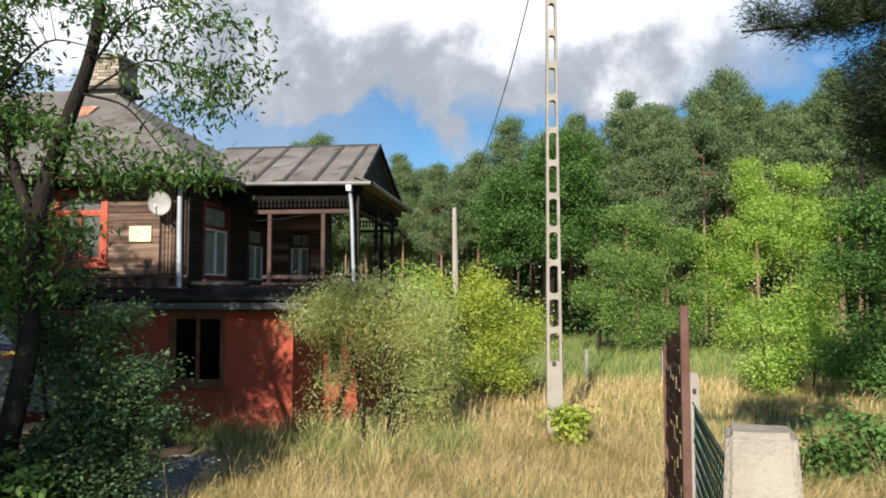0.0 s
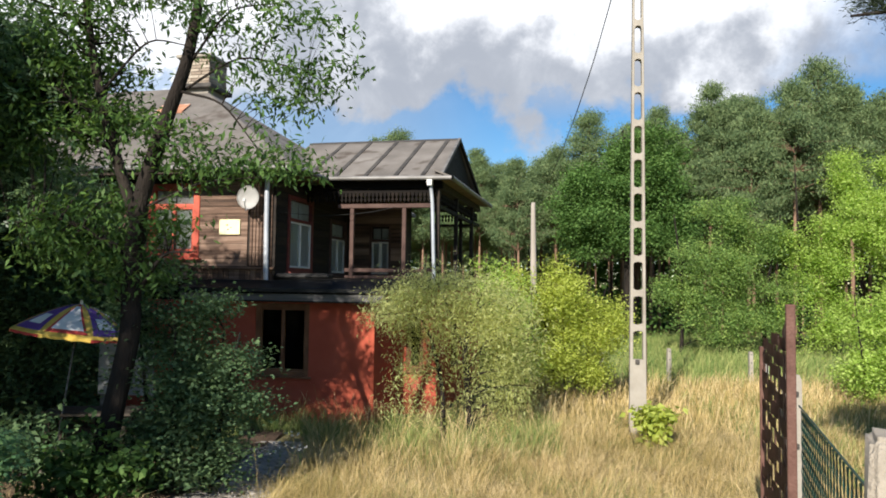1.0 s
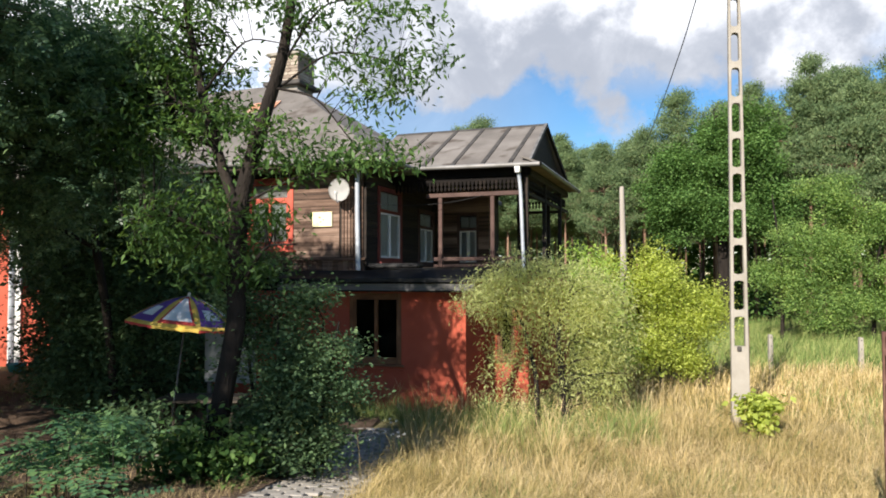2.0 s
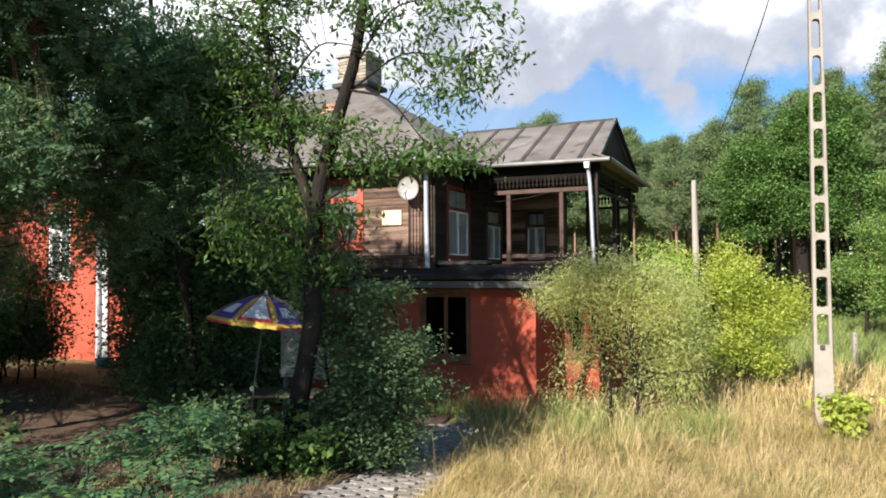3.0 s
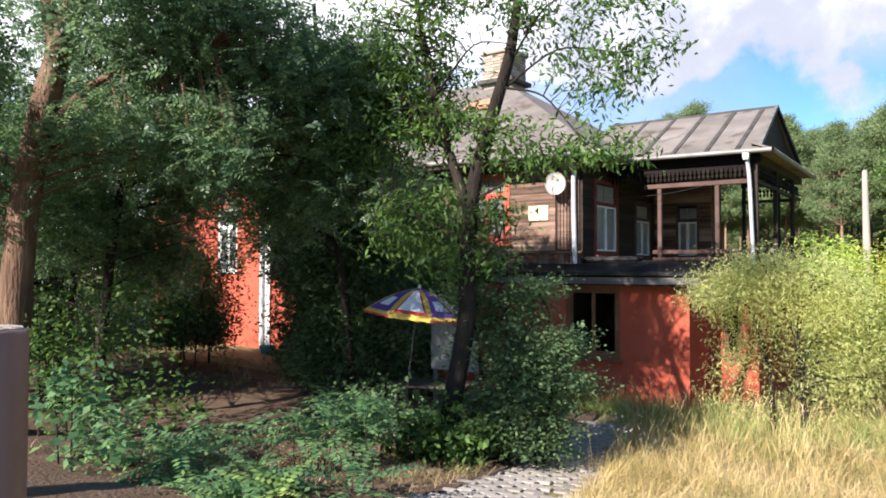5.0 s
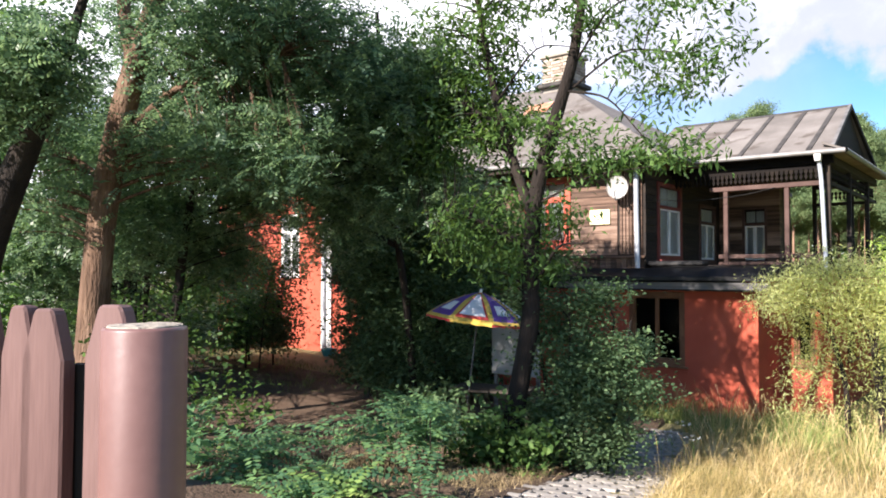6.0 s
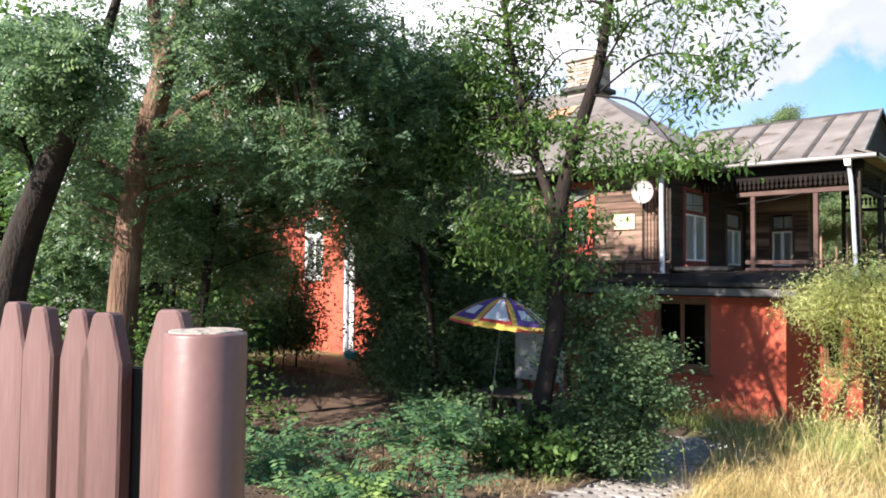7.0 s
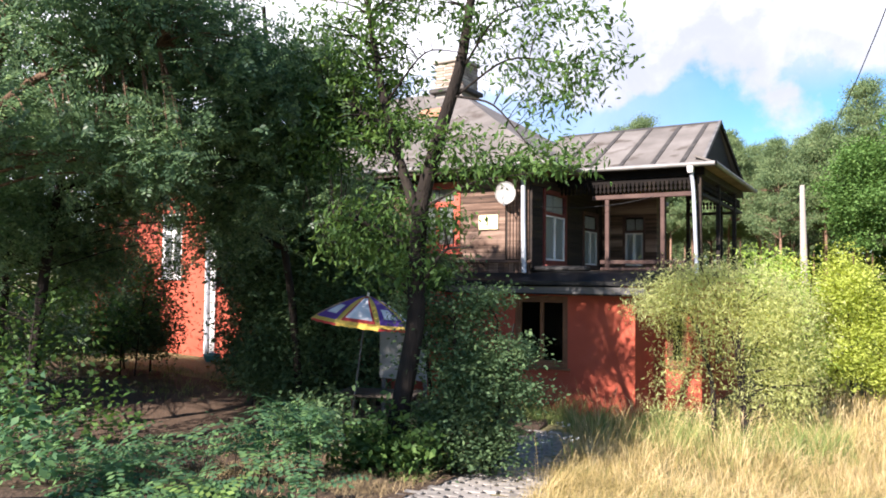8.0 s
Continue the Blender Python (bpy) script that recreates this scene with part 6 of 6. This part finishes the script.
for i in range(cols):
    for sgn, ph in ((1, 0), (-1, 1)):
        pts = []
        for k in range(rows + 1):
            s = (i + 0.5 * ((k + ph) % 2)) * step
            bulge = 0.006 * (1 if (k + ph) % 2 else -1)
            top = 1.975 - 0.07 * min(1, s / L0)
            p = p0 + dirv * s
            pts.append((p[0] + bulge, p[1], top - k * step * 0.95, 0.0026))
        strands.append(pts)
V, F = tubes(strands, 4)
link_mesh("mesh", raw("mesh", V, F), M_GREENWIRE, mesh_fence)
V, F = tubes([[(*(p0 + dirv * s)[:2], 1.98 - 0.07 * s / L0, 0.005) for s in np.linspace(0, L0, 6)]], 6)
link_mesh("tension_wire", raw("tension_wire", V, F), M_GREENWIRE, mesh_fence)

# picket fence and its round steel post
def along(f):
    return np.array([-1.314, 0.325]) + f * np.array([-0.985, -0.17])
zf = 0.86
fence = thing("picket_fence", "brown stained picket fence with pointed boards", "fence", (-1.3, 0.3, zf), 0)
def picket_mesh(w, h):
    prof = [(-w, -0.8), (w, -0.8), (w, h - 0.062), (w * 0.52, h - 0.007), (w * 0.4, h), (-w * 0.4, h), (-w * 0.52, h - 0.007), (-w, h - 0.062)]
    bm = prism(prof, -0.011, 0.011)
    bmesh.ops.bevel(bm, geom=[e for e in bm.edges if e.calc_face_angle(0) > 0.6], offset=0.003, segments=1, affect="EDGES")
    return bm


fdir = math.degrees(math.atan2(0.17, 0.985))
for i in range(16):
    gapf = (0.0, 0.099, 0.145)[i] if i < 3 else 0.145 + 0.058 * (i - 2)
    x, y = along(gapf)
    p = part("picket", picket_mesh((0.037, 0.033)[i] if i < 2 else 0.0272, 1.65 + (0.0 if i == 0 else rng.uniform(-0.012, 0.004))), M_PICKET, fence)
    p.matrix_local = pose(x + 1.3, y - 0.3, 0, 0, rng.uniform(-0.4, 0.4), fdir)
for z in (0.35, 1.2):
    a, b = along(0.0), along(0.84)
    m = 0.5 * (a + b)
    p = part("rail", box(-0.42, 0.42, 0.014, 0.045, z, z + 0.07, bevel=0.004), M_PICKET, fence)
    p.matrix_local = pose(m[0] + 1.3, m[1] - 0.3, 0, 0, 0, fdir)
x, y = along(0.05)
p = part("inner_post", box(-0.03, 0.03, 0.013, 0.03, 0, 1.575), M_DARK, fence, "black steel upright behind the pickets")
p.matrix_local = pose(x + 1.3, y - 0.3, 0, 0, 0, fdir)
sp = thing("steel_fence_post", "round brown painted steel post with a pale broken cap", "fence post", (-1.212, 0.292, 0))
V, F = tubes([[(0, 0, 0.5, 0.0435), (0, 0, 1.5, 0.0435), (0, 0, 2.487, 0.0435), (0, 0, 2.4895, 0.0425), (0, 0, 2.4905, 0.0395)]], 40)
link_mesh("tube", raw("tube", V, F), M_POST, sp, "", True)
bm = bmesh.new()
bmesh.ops.create_cone(bm, cap_ends=True, segments=40, radius1=0.0395, radius2=0.038, depth=0.004, matrix=Matrix.Translation((0, 0, 2.490)))
for v in bm.verts:
    v.co.z += 0.0014 * noise.noise(v.co * 70)
part("cap", bm, M_PILLAR, sp, "chipped pale mortar cap")

# garden table corner: umbrella, white board
umb = thing("garden_umbrella", "striped purple, yellow and white garden umbrella", "umbrella", (-5.87, 9.75, 0.0), 42)
umb.matrix_world = Matrix.Translation((-5.87, 9.75, 0.0)) @ Matrix.Rotation(radians(7.0), 4, Vector((-0.35, 0.94, 0))) @ Matrix.Rotation(radians(42), 4, "Z")
UM = [mat("purple_cloth", [(0.10, 0.04, 0.22), (0.16, 0.08, 0.32)], 0.8, 5, 60, 0.2), mat("yellow_cloth", [(0.55, 0.36, 0.05), (0.70, 0.50, 0.12)], 0.8, 5, 60, 0.2),
      mat("pale_cloth", [(0.62, 0.62, 0.64), (0.78, 0.78, 0.80)], 0.8, 5, 60, 0.2), mat("red_cloth", [(0.40, 0.04, 0.04), (0.52, 0.07, 0.06)], 0.8, 5, 60, 0.2)]
R, z_rim, z_top = 0.81, 1.86, 2.27
def canopy_at(a, f):
    r = R * f
    sag = 1.0 - 0.035 * math.sin(a * 4) ** 2 * f
    return Vector((r * math.cos(a) * sag, r * math.sin(a) * sag, z_top - (z_top - z_rim) * f ** 1.5))
def gore(k, fa, fb, wa, wb, material, name, lift):
    a0, a1 = 2 * math.pi * k / 8, 2 * math.pi * (k + 1) / 8
    mid, half = 0.5 * (a0 + a1), 0.5 * (a1 - a0)
    bm = bmesh.new()
    rows = []
    for i in range(9):
        f = fa + (fb - fa) * i / 8
        w = wa + (wb - wa) * i / 8
        rows.append([bm.verts.new(canopy_at(mid + half * w * s, f) + Vector((0, 0, lift))) for s in np.linspace(-1, 1, 7)])
    for p, q in zip(rows, rows[1:]):
        for i in range(6):
            if p[i].co != p[i + 1].co:
                bm.faces.new((p[i], q[i], q[i + 1], p[i + 1]))
            else:
                bm.faces.new((p[i], q[i], q[i + 1]))
    bmesh.ops.remove_doubles(bm, verts=bm.verts, dist=1e-5)
    return part(name, bm, material, umb, "", True)
for k in range(8):
    pale = k % 2
    gore(k, 0.0, 1.0, 1.0, 1.0, UM[1], "panel", 0.0)
    gore(k, 0.06, 0.93, 0.60, 0.88, UM[3] if pale else UM[0], "panel_field", 0.004)
    if pale:
        gore(k, 0.20, 0.86, 0.40, 0.74, UM[2], "panel_print", 0.008)
    else:
        gore(k, 0.55, 0.80, 0.4, 0.5, UM[2], "panel_print", 0.008)
    a0, a1 = 2 * math.pi * k / 8, 2 * math.pi * (k + 1) / 8
    bm = bmesh.new()
    top = [bm.verts.new(canopy_at(a0 + (a1 - a0) * i / 6, 1.0)) for i in range(7)]
    low = [bm.verts.new(canopy_at(a0 + (a1 - a0) * i / 6, 1.0) + Vector((0, 0, -0.04 + 0.012 * (i % 2)))) for i in range(7)]
    for i in range(6):
        bm.faces.new((top[i], low[i], low[i + 1], top[i + 1]))
    part("valance", bm, UM[1 if pale else 3], umb)
    V, F = tubes([[(*canopy_at(a0, 0.03), 0.004), (*(canopy_at(a0, 0.6) - Vector((0, 0, 0.012))), 0.004), (*(canopy_at(a0, 1.0) - Vector((0, 0, 0.01))), 0.004)]], 4)
    link_mesh("rib", raw("rib", V, F), M_WHITE, umb)
V, F = tubes([[(0, 0, 0.05, 0.013), (0, 0, 2.30, 0.013)]], 10)
link_mesh("pole", raw("pole", V, F), M_GREYBOARD, umb)
part("finial", box(-0.02, 0.02, -0.02, 0.02, 2.26, 2.33, bevel=0.012), M_WHITE, umb)
part("foot", box(-0.22, 0.22, -0.22, 0.22, 0.0, 0.09, bevel=0.02), M_CONCRETE, umb)
gt = thing("garden_table", "weathered wooden garden table under the umbrella", "table", (-5.55, 10.15, 0.0), 10)
for i in range(5):
    part("tabletop_plank", box(-0.62, 0.62, -0.35 + 0.142 * i, -0.22 + 0.142 * i, 0.72, 0.755, bevel=0.004), M_TABLE, gt)
for a in (-0.5, 0.5):
    for b in (-0.26, 0.26):
        part("leg", box(a - 0.035, a + 0.035, b - 0.035, b + 0.035, 0, 0.72), M_TABLE, gt)
wb = thing("white_board", "large pale sheet leaning behind the garden table", "board", (-5.75, 11.6, 0.0), -8)
part("sheet", box(-0.55, 0.42, -0.02, 0.02, 0.75, 1.62, bevel=0.006), mat("pale_grey_sheet", [(0.20, 0.20, 0.19), (0.28, 0.28, 0.27), (0.34, 0.34, 0.33)], 0.75, 2, 40, 0.2), wb)
for a in (-0.5, 0.37):
    part("support", box(a - 0.03, a + 0.03, 0.025, 0.07, 0, 1.7), M_GREYBOARD, wb)
bucket = thing("plastic_basin", "small turquoise plastic basin by the wing", "basin", (-12.6, 14.9, float(ground_z(-12.6, 14.9))))
bm = bmesh.new()
bmesh.ops.create_cone(bm, cap_ends=False, segments=24, radius1=0.15, radius2=0.22, depth=0.18, matrix=Matrix.Translation((0, 0, 0.1)))
bmesh.ops.solidify(bm, geom=bm.faces[:], thickness=0.008)
part("bowl", bm, mat("turquoise_plastic", [(0.05, 0.30, 0.34), (0.08, 0.38, 0.42)], 0.4, 5, 50, 0.05), bucket)
shed = thing("white_shed", "whitewashed outbuilding glimpsed between the trunks", "shed", (-28.5, 16.5, 0), 30)
part("wall", wall_with_holes(-2.2, 2.2, -0.2, 2.6, 0, 0.2, [(-0.4, 0.4, 1.0, 1.9)]), M_WHITE, shed)
part("wall", box(-2.2, 2.2, 2.4, 2.6, -0.2, 2.6), M_WHITE, shed)
part("roof", slab([(-2.5, -0.3, 2.6), (2.5, -0.3, 2.6), (2.5, 2.9, 3.2), (-2.5, 2.9, 3.2)], 0.08), M_ROOF, shed)

# ---- paved path, piece by piece ----
path = thing("garden_path", "path of grey openwork concrete pavers with grass joints", "path", (0, 0, 0), 0, "", "structure")
bm = box(-0.104, 0.104, -0.048, 0.048, -0.05, 0.022, bevel=0.006)
stone_mesh = bpy.data.meshes.new("paver")
bm.to_mesh(stone_mesh)
bm.free()
stone_mesh.materials.append(M_PAVER)
y, row, count = 5.3, 0, 0
while y < 11.9 and count < 300:
    c = path_mid(y)
    n = 5
    for i in range(n):
        if rng.random() < 0.04:
            continue
        x = c - 0.55 + 0.245 * i + (0.122 if row % 2 else 0.0) + rng.normal(0, 0.004)
        o = new("paver", stone_mesh)
        o.parent = path
        o.matrix_basis = pose(x, y, float(ground_z(x, y)) + 0.005 + rng.normal(0, 0.004), rng.normal(0, 1.2), rng.normal(0, 1.2), rng.normal(0, 2.0))
        count += 1
    y += 0.128
    row += 1
